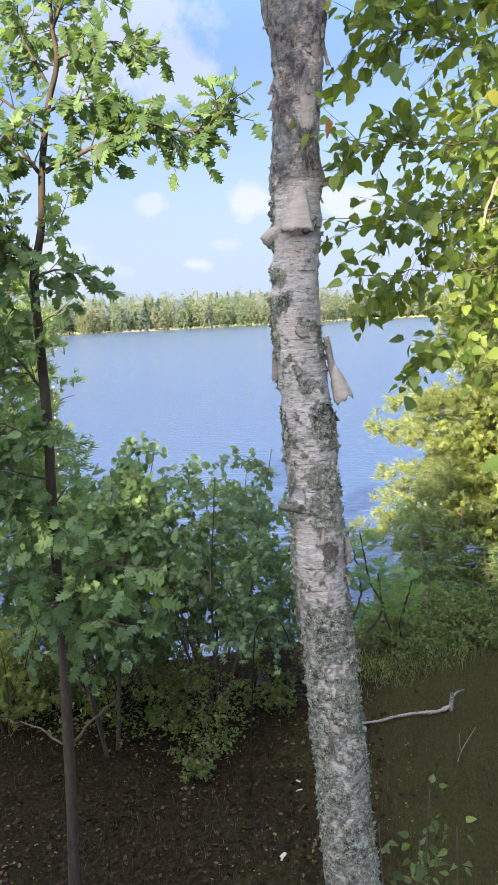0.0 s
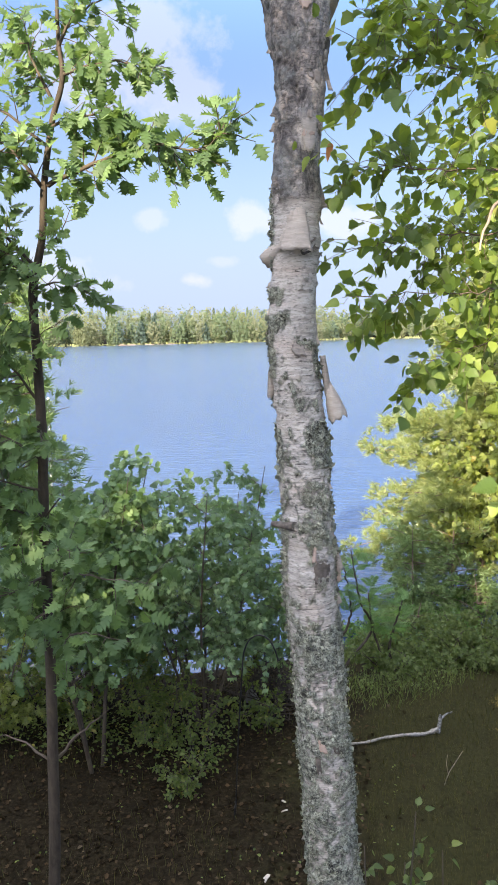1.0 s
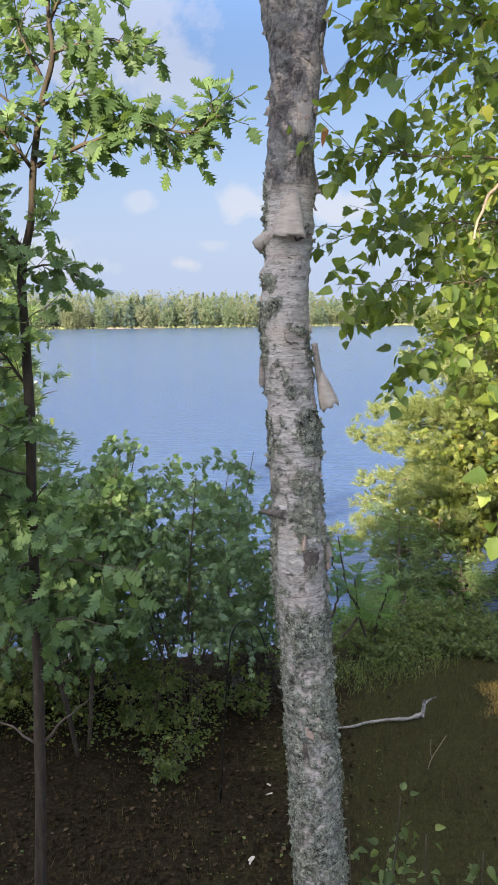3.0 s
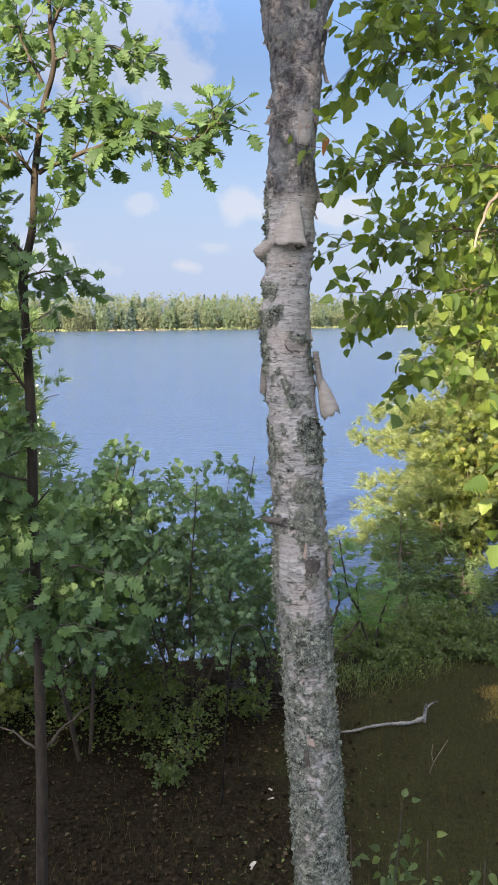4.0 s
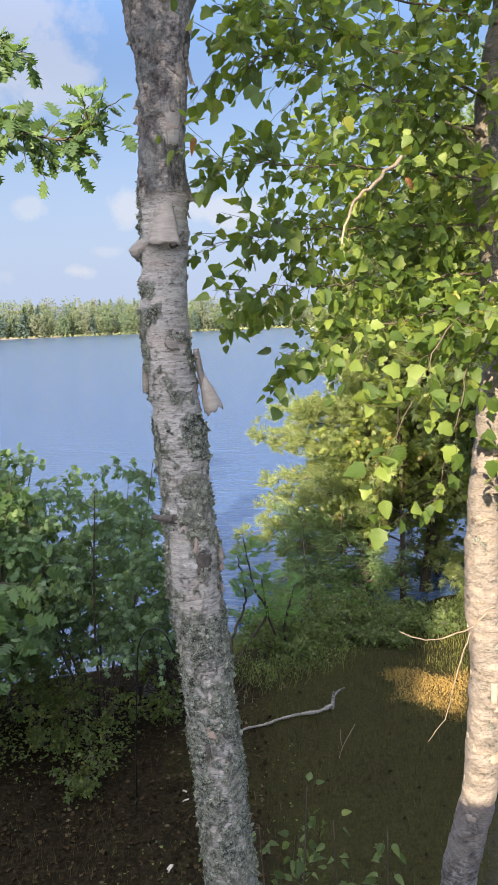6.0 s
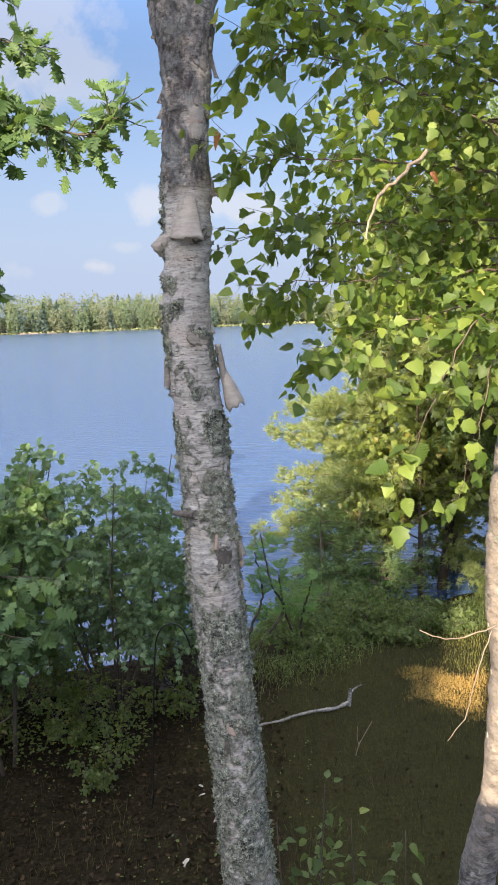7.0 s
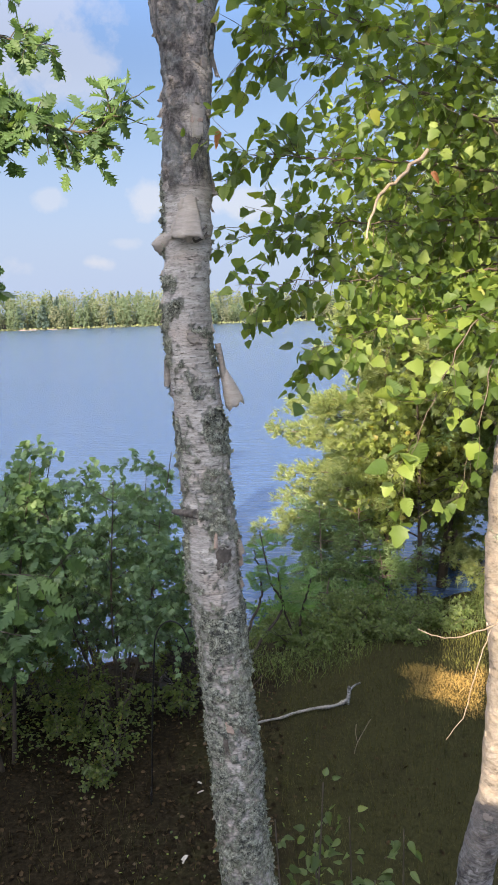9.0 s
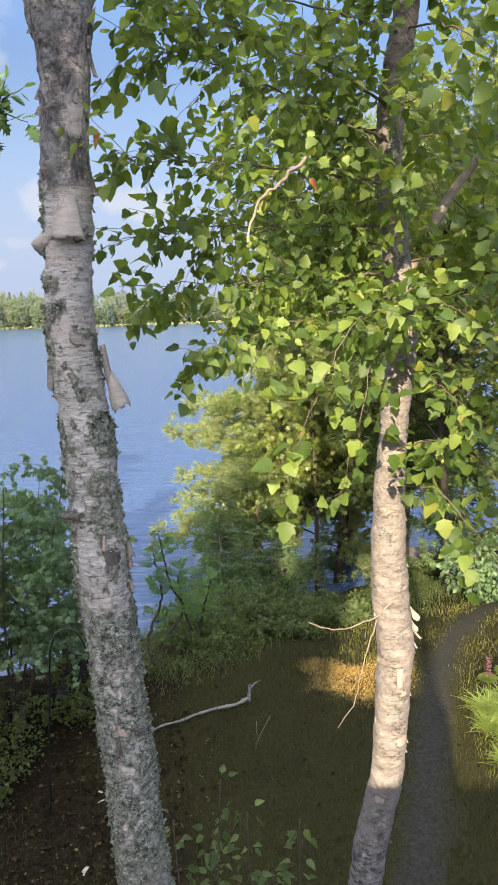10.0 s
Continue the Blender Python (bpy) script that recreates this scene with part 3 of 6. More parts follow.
def hang_leaves(tree, leaves, shapes, lite, single_mat, many_mat, name="leaf", count=300):
    """The leaves that stand foremost become parts of their own; the rest is one mesh."""
    leaves = sorted(leaves, key=lambda l: l[0][1])
    meshes = []
    for v, f in shapes:
        ob = mesh_object(name, v, f, single_mat)
        meshes.append(ob.data)
        bpy.data.objects.remove(ob)
    near, rest = leaves[:count], leaves[count:]
    pos, fw, up = (np.array([l[i] for l in near]) for i in range(3))
    rot = frames_of(fw, up)
    base = np.array(tree.location)
    for i, l in enumerate(near):
        ob = new(name, meshes[i % len(meshes)])
        ob.parent = tree
        m = Matrix(rot[i].tolist()).to_4x4()
        ob.matrix_basis = Matrix.Translation(Vector(pos[i] - base)) @ m @ Matrix.Scale(l[3], 4)
    if rest:
        h = Heap()
        scatter(h, lite, *[np.array([l[i] for l in rest]) for i in range(4)])
        h.make("foliage", many_mat, tree, kind="stuff")


# ---- ground, lake and far shore ----
def near_shore(x):
    return np.clip(12.9 + 0.6 * x + 0.6 * np.maximum(0, x - 3.0), 10.6, 22.0)


def far_shore(x):
    return np.where(x < 0, np.maximum(390 + 0.55 * x, 150), 390 + 0.25 * x)


def smooth(a, b, x):
    t = np.clip((x - a) / (b - a), 0, 1)
    return t * t * (3 - 2 * t)


def ground_z(x, y):
    x, y = np.asarray(x, float), np.asarray(y, float)
    ys = near_shore(x)
    z = -1.36 * smooth(0, 1, np.clip((y - 6.6) / (ys - 6.6), 0, 1) ** 1.15)
    z = z - 0.2 * smooth(-0.25, 0.15, y - ys) - 1.54 * smooth(0, 7, y - ys)
    yf = far_shore(x)
    z = z + 2.1 * smooth(-12, 3, y - yf) + 5.0 * smooth(5, 120, y - yf)
    z = z + 0.025 * np.sin(x * 2.1 + 0.7 * y) * np.sin(y * 1.7 - 0.4 * x) + 0.012 * np.sin(x * 6.3 + y) * np.sin(y * 5.1)
    return z


def grid_sheet(xs, ys, zfun):
    gx, gy = np.meshgrid(xs, ys)
    v = np.stack([gx, gy, zfun(gx, gy)], -1).reshape(-1, 3)
    n, m = len(ys), len(xs)
    i, j = np.meshgrid(np.arange(n - 1), np.arange(m - 1), indexing="ij")
    a = (i * m + j).ravel()
    return v, np.stack([a, a + 1, a + m + 1, a + m], -1)


gx = np.concatenate([-np.geomspace(1500, 9, 50), np.arange(-8.8, 11, 0.14), np.geomspace(11.5, 1500, 50)])
gy = np.concatenate([[-600, -200, -60, -20, -8, -3], np.arange(-1, 18, 0.14), np.geomspace(19, 140, 16), np.arange(150, 440, 5), np.geomspace(450, 2500, 14)])
v, f = grid_sheet(gx, gy, ground_z)
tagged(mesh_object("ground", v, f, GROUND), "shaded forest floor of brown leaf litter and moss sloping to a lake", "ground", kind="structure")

v, f = grid_sheet(np.concatenate([[-1500, -600], np.arange(-300, 301, 50), [600, 1500]]), np.concatenate([np.arange(9.0, 60, 4), np.geomspace(64, 480, 16)]), lambda a, b: np.full_like(a, -1.5))
tagged(mesh_object("water", v, f, WATER), "calm blue lake with fine ripples below a wooded bank", "lake", kind="structure")


def path_strip():
    c = curve_points([(1.62, 3.4, 0), (1.92, 4.45, 0), (2.17, 5.08, 0), (2.45, 5.81, 0), (2.8, 6.74, 0), (3.38, 7.97, 0), (3.99, 8.9, 0), (4.53, 9.52, 0), (5.2, 10.3, 0)], 0.14)
    n = np.cross(np.gradient(c, axis=0), [0, 0, 1])
    n /= np.linalg.norm(n, axis=1)[:, None]
    cols = []
    for k, s in enumerate(np.linspace(-1, 1, 7)):
        w = 0.26 * s * (1 + 0.3 * np.sin(np.arange(len(c)) * (0.9 + 0.35 * k)) * np.cos(np.arange(len(c)) * 2.3) * (abs(s) > 0.9))
        p = c + n * w[:, None]
        p[:, 2] = ground_z(p[:, 0], p[:, 1]) + 0.022 * (1 - abs(s) ** 3) + 0.001
        cols.append(p)
    g = np.stack(cols, 1)
    a = (np.arange(len(c) - 1)[:, None] * 7 + np.arange(6)).ravel()
    return g.reshape(-1, 3), np.stack([a, a + 1, a + 8, a + 7], -1)


trail = tagged(mesh_object("path", *path_strip(), DIRT), "narrow path of dark trodden earth between grass", "path", kind="structure")
trail.data.attributes.new("verge", "FLOAT", "POINT").data.foreach_set("value", np.tile(np.abs(np.linspace(-1, 1, 7)), len(trail.data.vertices) // 7).astype(np.float32))


def shade_walls():
    """Plain unseen walls added behind the viewer to cast shade: low ones close by, tall ones farther back that shade
    the trees.
    """
    for name, x0, x1, y1, thick, top in (("wall_tall", -26.0, -4.55, -12.0, 0.5, 9.6), ("wall_stair", -4.547, -3.70, -12.0, 0.5, 11.95), ("wall_low", -14.0, 0.8, -0.6, 0.3, 3.42), ("wall_porch", 0.803, 9.0, -0.6, 0.3, 2.72)):
        bm = bmesh.new()
        bmesh.ops.create_cube(bm, size=1)
        bmesh.ops.scale(bm, vec=(x1 - x0, thick, top + 1), verts=bm.verts)
        bmesh.ops.translate(bm, vec=((x0 + x1) / 2, y1 - thick / 2, (top - 1) / 2), verts=bm.verts)
        bmesh.ops.bevel(bm, geom=list(bm.edges), offset=0.02, segments=1, affect="EDGES")
        me = bpy.data.meshes.new(name)
        bm.to_mesh(me)
        bm.free()
        me.materials.append(SHADE_WALL)
        tagged(new(name, me), "plain pale painted wall added out of view to cast shade", "wall", kind="structure")


shade_walls()


def far_woods():
    """Mixed wood on the far shore: crowns of many leaf clumps, trunks, and a fringe of shrubs."""
    g = np.random.default_rng(3)
    V, F, S = [], [], []
    count = 0
    quad = np.array([(-0.5, -0.5, 0.0), (0.5, -0.5, 0.05), (0.5, 0.5, 0.0), (-0.5, 0.5, 0.08)])

    def clumps(p, size, slot):
        nonlocal count
        n = len(p)
        r = frames_of(g.normal(size=(n, 3)) + np.array([0, -0.4, 0.6]), 0.42 * g.normal(size=(n, 3)) + np.array([-0.2, -0.9, 0.75]))
        w = np.einsum("nij,vj->nvi", r, quad) * size[:, None, None] + p[:, None]
        V.append(w.reshape(-1, 3))
        a = count + np.arange(n)[:, None] * 4
        F.append(np.concatenate([a, a + 1, a + 2, a + 3], 1))
        S.append(np.full(n, slot))
        count += 4 * n

    for row, (back, number, tall) in enumerate(((4, 150, 0.62), (11, 190, 0.80), (20, 190, 0.93), (32, 150, 1.0))):
        for i in range(number):
            x = -260 + 440 * (i + g.normal(0.5, 0.9)) / number
            y = float(far_shore(np.array(x))) + back + g.uniform(-4, 4)
            meadow = float(smooth(-45, 5, x))
            if x > -45:
                y += 24 * meadow * (row < 3) + 8 * meadow
            z0 = float(ground_z(x, y))
            h = g.uniform(16.0, 19.0) * (0.88 if x > -30 else 1.0) * tall
            if g.random() < 0.24:
                n = 230
                t = g.random(n) ** 0.75
                rad = (1 - t) ** 0.7 * g.uniform(2.0, 3.0) * (0.65 + 0.5 * np.abs(np.sin(t * 21 + i)))
                a = g.uniform(0, 2 * np.pi, n)
                p = np.stack([x + rad * np.cos(a), y + rad * np.sin(a), z0 + 1 + t * (h * 0.96 - 1)], 1)
                clumps(p, g.uniform(0.45, 0.9, n) * (1.3 - 0.6 * t), int(g.choice([1, 1, 0])))
            else:
                n = 280
                wdt = g.uniform(2.3, 4.2) * (0.7 + 0.3 * tall)
                d = g.normal(size=(n, 3))
                d /= np.linalg.norm(d, axis=1)[:, None]
                d *= (0.75 + 0.3 * g.random(n))[:, None]
                d *= (1 + 0.22 * np.sin(d[:, :1] * 6 + i) * np.cos(d[:, 2:] * 5))
                p = np.array([x, y, z0 + h * 0.5]) + d * np.array([wdt, wdt, h * 0.5])
                clumps(p, g.uniform(0.32, 0.70, n), int(g.choice([0, 2, 2, 3, 0])))
            if g.random() < 0.35:
                q = np.stack([np.full(10, x), np.full(10, y - 1.5), z0 + np.linspace(0, h * 0.75, 10)], 1)
                clumps(q, np.full(10, 0.45), 3)
    for i in range(2600):
        x = g.uniform(-260, 180)
        wide = 1.5 + 16 * float(smooth(-60, 0, x))
        y = float(far_shore(np.array(x))) + g.uniform(-1.0, wide + 3)
        clumps(np.array([[x, y, float(ground_z(x, y)) + g.uniform(0.1, 0.9)]]), np.array([g.uniform(0.4, 1.0)]), 4 if g.random() < 0.6 else 3)
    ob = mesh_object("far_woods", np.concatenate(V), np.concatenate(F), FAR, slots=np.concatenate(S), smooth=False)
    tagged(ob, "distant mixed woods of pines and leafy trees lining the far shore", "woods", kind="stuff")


far_woods()


def rocks(name, at, size, mat, label, seed, group=""):
    bm = bmesh.new()
    bmesh.ops.create_icosphere(bm, subdivisions=3, radius=1)
    for vert in bm.verts:
        n = noise.fractal(vert.co * 1.3 + Vector((seed, 0, 0)), 1.0, 2.0, 4)
        vert.co *= 1 + 0.35 * n
        vert.co = Vector((vert.co.x * size[0], vert.co.y * size[1], vert.co.z * size[2]))
    me = bpy.data.meshes.new(name)
    bm.to_mesh(me)
    bm.free()
    for p in me.polygons:
        p.use_smooth = True
    me.materials.append(mat)
    ob = new(name, me)
    ob.location = at
    return tagged(ob, label, "rock", group)


for i, (x, w) in enumerate(((-119, 2.6), (-115.5, 3.4), (-111.5, 2.2), (-108, 3.0), (-103, 2.4), (-99, 2.8))):
    y = float(far_shore(np.array(x))) - 1.5
    rocks("boulder", (x, y, -1.5), (w, 1.6, 0.9 if w > 2.5 else 0.6), ROCKPINK, "pinkish granite boulder at the far waterline", i * 3.1, "rocks on the far shore")


# ---- the lichened birch beside the window ----
def trunk_table(rows, step):
    """Resampled centre line and radius from rows (x, y, z, radius)."""
    r = np.asarray(rows, float)
    c = curve_points(r[:, :3], step)
    rad = np.interp(c[:, 2], r[:, 2], r[:, 3])
    return c, rad


def on_trunk(c, rad, z, angle, off=0.0):
    """Point on the bark at height z and angle (0 faces the viewer, positive to the right), with its outward direction."""
    o = np.array([math.sin(radians(angle)), -math.cos(radians(angle)), 0])
    mid = np.array([np.interp(z, c[:, 2], c[:, 0]), np.interp(z, c[:, 2], c[:, 1]), z])
    return mid + o * (float(np.interp(z, c[:, 2], rad)) + off), o


def curl(w, h, bend, lift, twist=0.0, thick=0.0022, nx=9, ny=11, taper=0.35, pear=False):
    """A sheet of peeled bark: w wide, h long (hanging down -z from the origin), rolled by bend degrees, lifted away (-y) towards its free end."""
    front = []
    for j in range(ny):
        t = j / (ny - 1)
        ww = w * (1 - taper * t + 0.12 * math.sin(t * 7 + twist))
        for i in range(nx):
            s = i / (nx - 1) - 0.5
            a = radians(bend) * s * (0.4 + 0.9 * t)
            rr = ww / max(radians(bend), 0.05)
            if pear:
                ww = w * (0.5 + 1.05 * math.sin(math.pi * min(1.0, t / 0.75) / 2) ** 2 * (1 - 0.75 * max(0.0, (t - 0.75) / 0.25) ** 2))
                rr = ww / max(radians(bend), 0.05)
            x = rr * math.sin(a) + twist * 0.02 * t
            y = -rr * (1 - math.cos(a)) * (1 if bend > 0 else -1) - lift * t ** 1.5
            z = -h * t + (0.02 if pear else 0.05) * h * math.sin(i * 2.3 + twist * 5) * (j == ny - 1) - 0.08 * h * s + (0.5 * h * s * s * t * t if pear else 0.0)
            front.append((x, y, z))
    fr = np.array(front)
    bk = fr + np.array([0, thick, 0])
    v = np.vstack([fr, bk])
    q = []
    n = nx * ny
    for j in range(ny - 1):
        for i in range(nx - 1):
            a = j * nx + i
            q += [(a, a + nx, a + nx + 1, a + 1), (n + a, n + a + 1, n + a + nx + 1, n + a + nx)]
    rim = [j * nx for j in range(ny)] + [(ny - 1) * nx + i for i in range(1, nx)] + [j * nx + nx - 1 for j in range(ny - 2, -1, -1)] + list(range(nx - 2, 0, -1))
    for a, b in zip(rim, rim[1:] + rim[:1]):
        q.append((a, n + a, n + b, b))
    return v, np.array(q)


def put_curl(tree, c, rad, z, angle, w, h, bend, lift, mat, yaw=0.0, roll=0.0, twist=0.0, off=0.001, label="", taper=0.35, pear=False):
    v, q = curl(w, h, bend, lift, twist, taper=taper, pear=pear)
    ob = mesh_object("bark_curl", v, q, mat, tree, label)
    p, o = on_trunk(c, rad, z, angle, off)
    ob.matrix_basis = Matrix.Translation(Vector(p) - tree.location) @ pose(0, 0, 0, 0, 0, angle + yaw) @ pose(0, 0, 0, 0, roll, 0)
    return ob


def bark_patch(tree, c, rad, z0, z1, a0, a1, mat, slant=0.0, off=0.003, lift=0.0, seed=0, label="", narrow=0.0):
    """A thin plate of bark hugging the trunk between heights z0 > z1 and angles a0, a1, with a torn outline; it may lift at its lower end."""
    rings, around = 6, 44
    zc, ac = (z0 + z1) / 2, (a0 + a1) / 2
    pts = []
    for k in range(rings + 1):
        r = k / rings
        for i in range(around if k else 1):
            th = 2 * math.pi * i / around
            cz, ca = math.cos(th), math.sin(th)
            box = 1 / max(abs(cz), abs(ca)) ** 0.7
            wob = 0.85 + 0.45 * noise.noise(Vector((cz * 1.4, ca * 1.4, seed * 7.3))) + 0.28 * noise.noise(Vector((cz * 5, ca * 5, seed * 3.1)))
            q = r * box * wob
            t = max(0.0, 0.5 - cz * q * 0.5)
            z = zc + (z0 - z1) / 2 * q * cz
            a = ac + (a1 - a0) / 2 * q * ca * (1 - narrow * (t - 0.5)) + slant * (t - 0.5)
            p, o = on_trunk(c, rad, z, a, (off if k < rings else -0.003) + lift * t ** 2 + 0.0012 * noise.noise(Vector((z * 60, a * 0.3, seed))))
            pts.append(p)
    f = []
    for k in range(rings):
        for i in range(around):
            j = (i + 1) % around
            lo = lambda n: 0 if k == 0 else 1 + (k - 1) * around + n
            hi = lambda n: 1 + k * around + n
            f.append((lo(i), hi(i), hi(j)))
            if k:
                f.append((lo(i), hi(j), lo(j)))
    return adopt(mesh_object("bark_plate", np.array(pts), np.array(f), mat, None, label), tree)


def nest(tree, host, kinds):
    """Hangs the named parts of a tree under one of its own parts, in place."""
    trunk = [o for o in tree.children if o.name.split(".")[0] == host][0]
    for o in list(tree.children):
        if o.name.split(".")[0] in kinds:
            w = Matrix.Translation(tree.location) @ o.matrix_parent_inverse @ o.matrix_basis
            o.parent = trunk
            o.matrix_parent_inverse = Matrix.Identity(4)
            o.matrix_basis = w


def lichen_flakes(tree, c, rad, number, zlo, zhi, size, seed, mat):
    """Small leafy crusts standing off the bark, thicker in patches."""
    g = np.random.default_rng(seed)
    h = Heap()
    pos, fw, up, big = [], [], [], []
    while len(pos) < number:
        z, a = g.uniform(zlo, zhi), g.uniform(-180, 180)
        p, o = on_trunk(c, rad, z, a, -0.001)
        patch = noise.fractal(Vector((p[0] * 9, p[1] * 9, p[2] * 6 + seed)), 1.0, 2.0, 3)
        if patch + 0.3 * (abs(abs(a) - 92) < 30) < g.uniform(0.0, 0.5):
            continue
        big.append(0.6 + 2.0 * max(0.0, patch) ** 1.5 * g.random())
        pos.append(p)
        fw.append(o * 0.5 + g.normal(0, 0.6, 3))
        up.append(o + g.normal(0, 0.5, 3))
    scatter(h, [SMALL_LEAF, (SMALL_LEAF[0] * np.array([1.7, 0.9, -2.0]), SMALL_LEAF[1]), (SMALL_LEAF[0] * np.array([1.3, 0.7, 3.0]), SMALL_LEAF[1])],
            pos, fw, up, np.array(big) * g.uniform(0.6, 1.3, number) * size)
    return h.make("lichen", mat, tree, "grey-green crusty lichen", kind="stuff")


B1 = [(0.23, 2.38, -0.1, 0.135), (0.22, 2.38, 0.15, 0.118), (0.19, 2.38, 0.9, 0.100), (0.15, 2.38, 1.6, 0.093), (0.13, 2.38, 2.0, 0.091), (0.11, 2.38, 2.25, 0.088), (0.10, 2.38, 2.48, 0.088), (0.082, 2.38, 2.7, 0.087),
      (0.066, 2.38, 2.92, 0.085), (0.045, 2.38, 3.15, 0.088), (0.036, 2.38, 3.35, 0.089), (0.027, 2.38, 3.55, 0.084), (0.016, 2.38, 3.75, 0.081), (0.0, 2.38, 3.92, 0.078), (-0.009, 2.38, 4.05, 0.078),
      (-0.012, 2.38, 4.19, 0.074), (-0.003, 2.38, 4.33, 0.075), (0.004, 2.38, 4.49, 0.078), (0.010, 2.38, 4.71, 0.074), (0.020, 2.38, 4.87, 0.079), (0.014, 2.38, 5.03, 0.098), (0.0, 2.4, 5.2, 0.112),
      (-0.02, 2.42, 5.5, 0.095), (-0.05, 2.45, 6.5, 0.08), (-0.02, 2.5, 8.0, 0.06), (0.05, 2.5, 9.5, 0.03)]


# crust of lichen on the old birch: height, angle, half height, half angle, amount
CRUST = [(4.40, -80, 0.16, 34, 0.9), (4.21, -48, 0.035, 38, 0.9), (4.12, -42, 0.035, 45, 1.0), (4.03, -70, 0.10, 34, 1.0), (4.06, 42, 0.03, 42, 0.8), (3.99, 78, 0.06, 30, 0.9),
         (3.93, 0, 0.07, 26, 0.8), (3.86, 30, 0.035, 50, 0.8), (3.74, 55, 0.11, 50, 0.9), (3.70, -70, 0.10, 34, 0.8), (3.55, 45, 0.10, 60, 0.75), (3.40, -70, 0.18, 42, 0.85),
         (3.42, 25, 0.06, 40, 0.8), (3.16, -60, 0.07, 55, 0.8), (3.02, 30, 0.12, 75, 0.9)]
SHEETS = [(4.39, 8, 0.115, 52), (4.17, 52, 0.07, 55), (3.99, 14, 0.055, 30), (3.82, -40, 0.035, 40), (3.33, -18, 0.09, 24)]


def bark_relief(c, rad):
    """The trunk of the old birch as a fine skin, raised where lichen and plates grow, with masks for its material."""
    z = np.concatenate([np.arange(-0.1, 1.4, 0.03), np.arange(1.4, 5.36, 0.0046), np.arange(5.36, 9.5, 0.04)])
    mid = np.stack([np.interp(z, c[:, 2], c[:, 0]), np.interp(z, c[:, 2], c[:, 1]), z], 1)
    r = np.interp(z, c[:, 2], rad)
    ang = np.concatenate([np.linspace(-108, 108, 108), np.linspace(114, 246, 12)])
    sides = len(ang)
    Z, A = (q.ravel() for q in np.meshgrid(z, ang, indexing="ij"))
    out = np.stack([np.sin(np.radians(A)), -np.cos(np.radians(A)), np.zeros_like(A)], 1)
    R = np.repeat(r, sides)
    P = np.repeat(mid, sides, 0) + out * R[:, None]
    big, mids, fine = rough_grain(P * 9, 1), rough_grain(P * 30, 5, 3), grain(P * 110, 9)
    cover = np.interp(Z, [1.0, 2.3, 3.0, 3.3, 3.8, 4.1, 4.6, 5.2], [0.78, 0.76, 0.68, 0.42, 0.40, 0.20, 0.15, 0.05]) + 0.16 * smooth(50, 95, np.abs(A))
    for cz, ca, hz, ha, k in CRUST:
        cover = np.maximum(cover, k * np.exp(-((Z - cz) / hz) ** 4 - ((A - ca) / ha) ** 4))
    for cz, ca, hz, ha in SHEETS:
        cover = cover * (1 - 0.9 * np.exp(-((Z - cz) / hz) ** 6 - ((A - ca) / ha) ** 6))
    crust = np.clip((cover - 0.46 + 0.30 * big + 0.42 * mids + 0.16 * fine) * 1.25 + 0.36, 0, 1)
    top = smooth(4.47, 4.56, Z + 0.05 * big + 0.0009 * np.minimum(A, 0) + 0.03 * mids)
    smooth_tan = np.exp(-((Z - 4.71) / 0.045) ** 4 - ((A - 34) / 30) ** 4)
    plates = top * (1 - 0.95 * smooth_tan)
    crust = crust * (1 - top)
    seam = np.abs(grain(P * np.array([19, 19, 9]) + 0.45 * mids[:, None], 21))
    slabs = np.clip(seam * 3.2, 0, 1) - 0.5
    rib = 0.014 * np.exp(-((A + 30) / 24) ** 2) * top - 0.012 * np.exp(-((A + 2) / 9) ** 2) * smooth(4.62, 4.8, Z)
    layers = np.floor(2.6 * (rough_grain(P * np.array([7, 7, 16]), 31, 3) + 0.5)) * 0.0013
    pit = np.clip((grain(P * np.array([20, 20, 30]), 41) + 0.45 * mids - 0.74) * 5, 0, 1) * (1 - smooth(3.9, 4.1, Z))
    lift = 0.012 * big * (0.35 + 0.15 * top) + layers * (1 - crust) + crust * (0.0035 + 0.008 * np.clip(mids, -0.4, 1) + 0.004 * fine + 0.005 * np.clip(cover - 0.6, 0, 0.4))
    lift = lift + plates * (0.0035 * slabs + 0.004 * mids * smooth(20, -10, A) + 0.0022 * fine - 0.002) + rib - 0.007 * pit + 0.0007 * fine
    for cz, ca, hz, ha in SHEETS[:3]:
        lift = lift * (1 - 0.75 * np.exp(-((Z - cz) / hz) ** 6 - ((A - ca) / ha) ** 6))
    P = P + out * lift[:, None]
    n = len(z)
    i, j = np.meshgrid(np.arange(n - 1), np.arange(sides), indexing="ij")
    a, b = (i * sides + j).ravel(), (i * sides + (j + 1) % sides).ravel()
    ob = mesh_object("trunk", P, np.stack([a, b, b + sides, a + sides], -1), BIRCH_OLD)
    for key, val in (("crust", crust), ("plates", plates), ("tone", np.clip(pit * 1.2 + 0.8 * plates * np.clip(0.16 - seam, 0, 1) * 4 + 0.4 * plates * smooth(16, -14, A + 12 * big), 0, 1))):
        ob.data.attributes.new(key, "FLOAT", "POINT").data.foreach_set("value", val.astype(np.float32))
    pick = np.flatnonzero((crust > 0.55) & (Z > 1.4) & (Z < 5.2) & (np.abs(A) < 130))
    return ob, P, out, pick


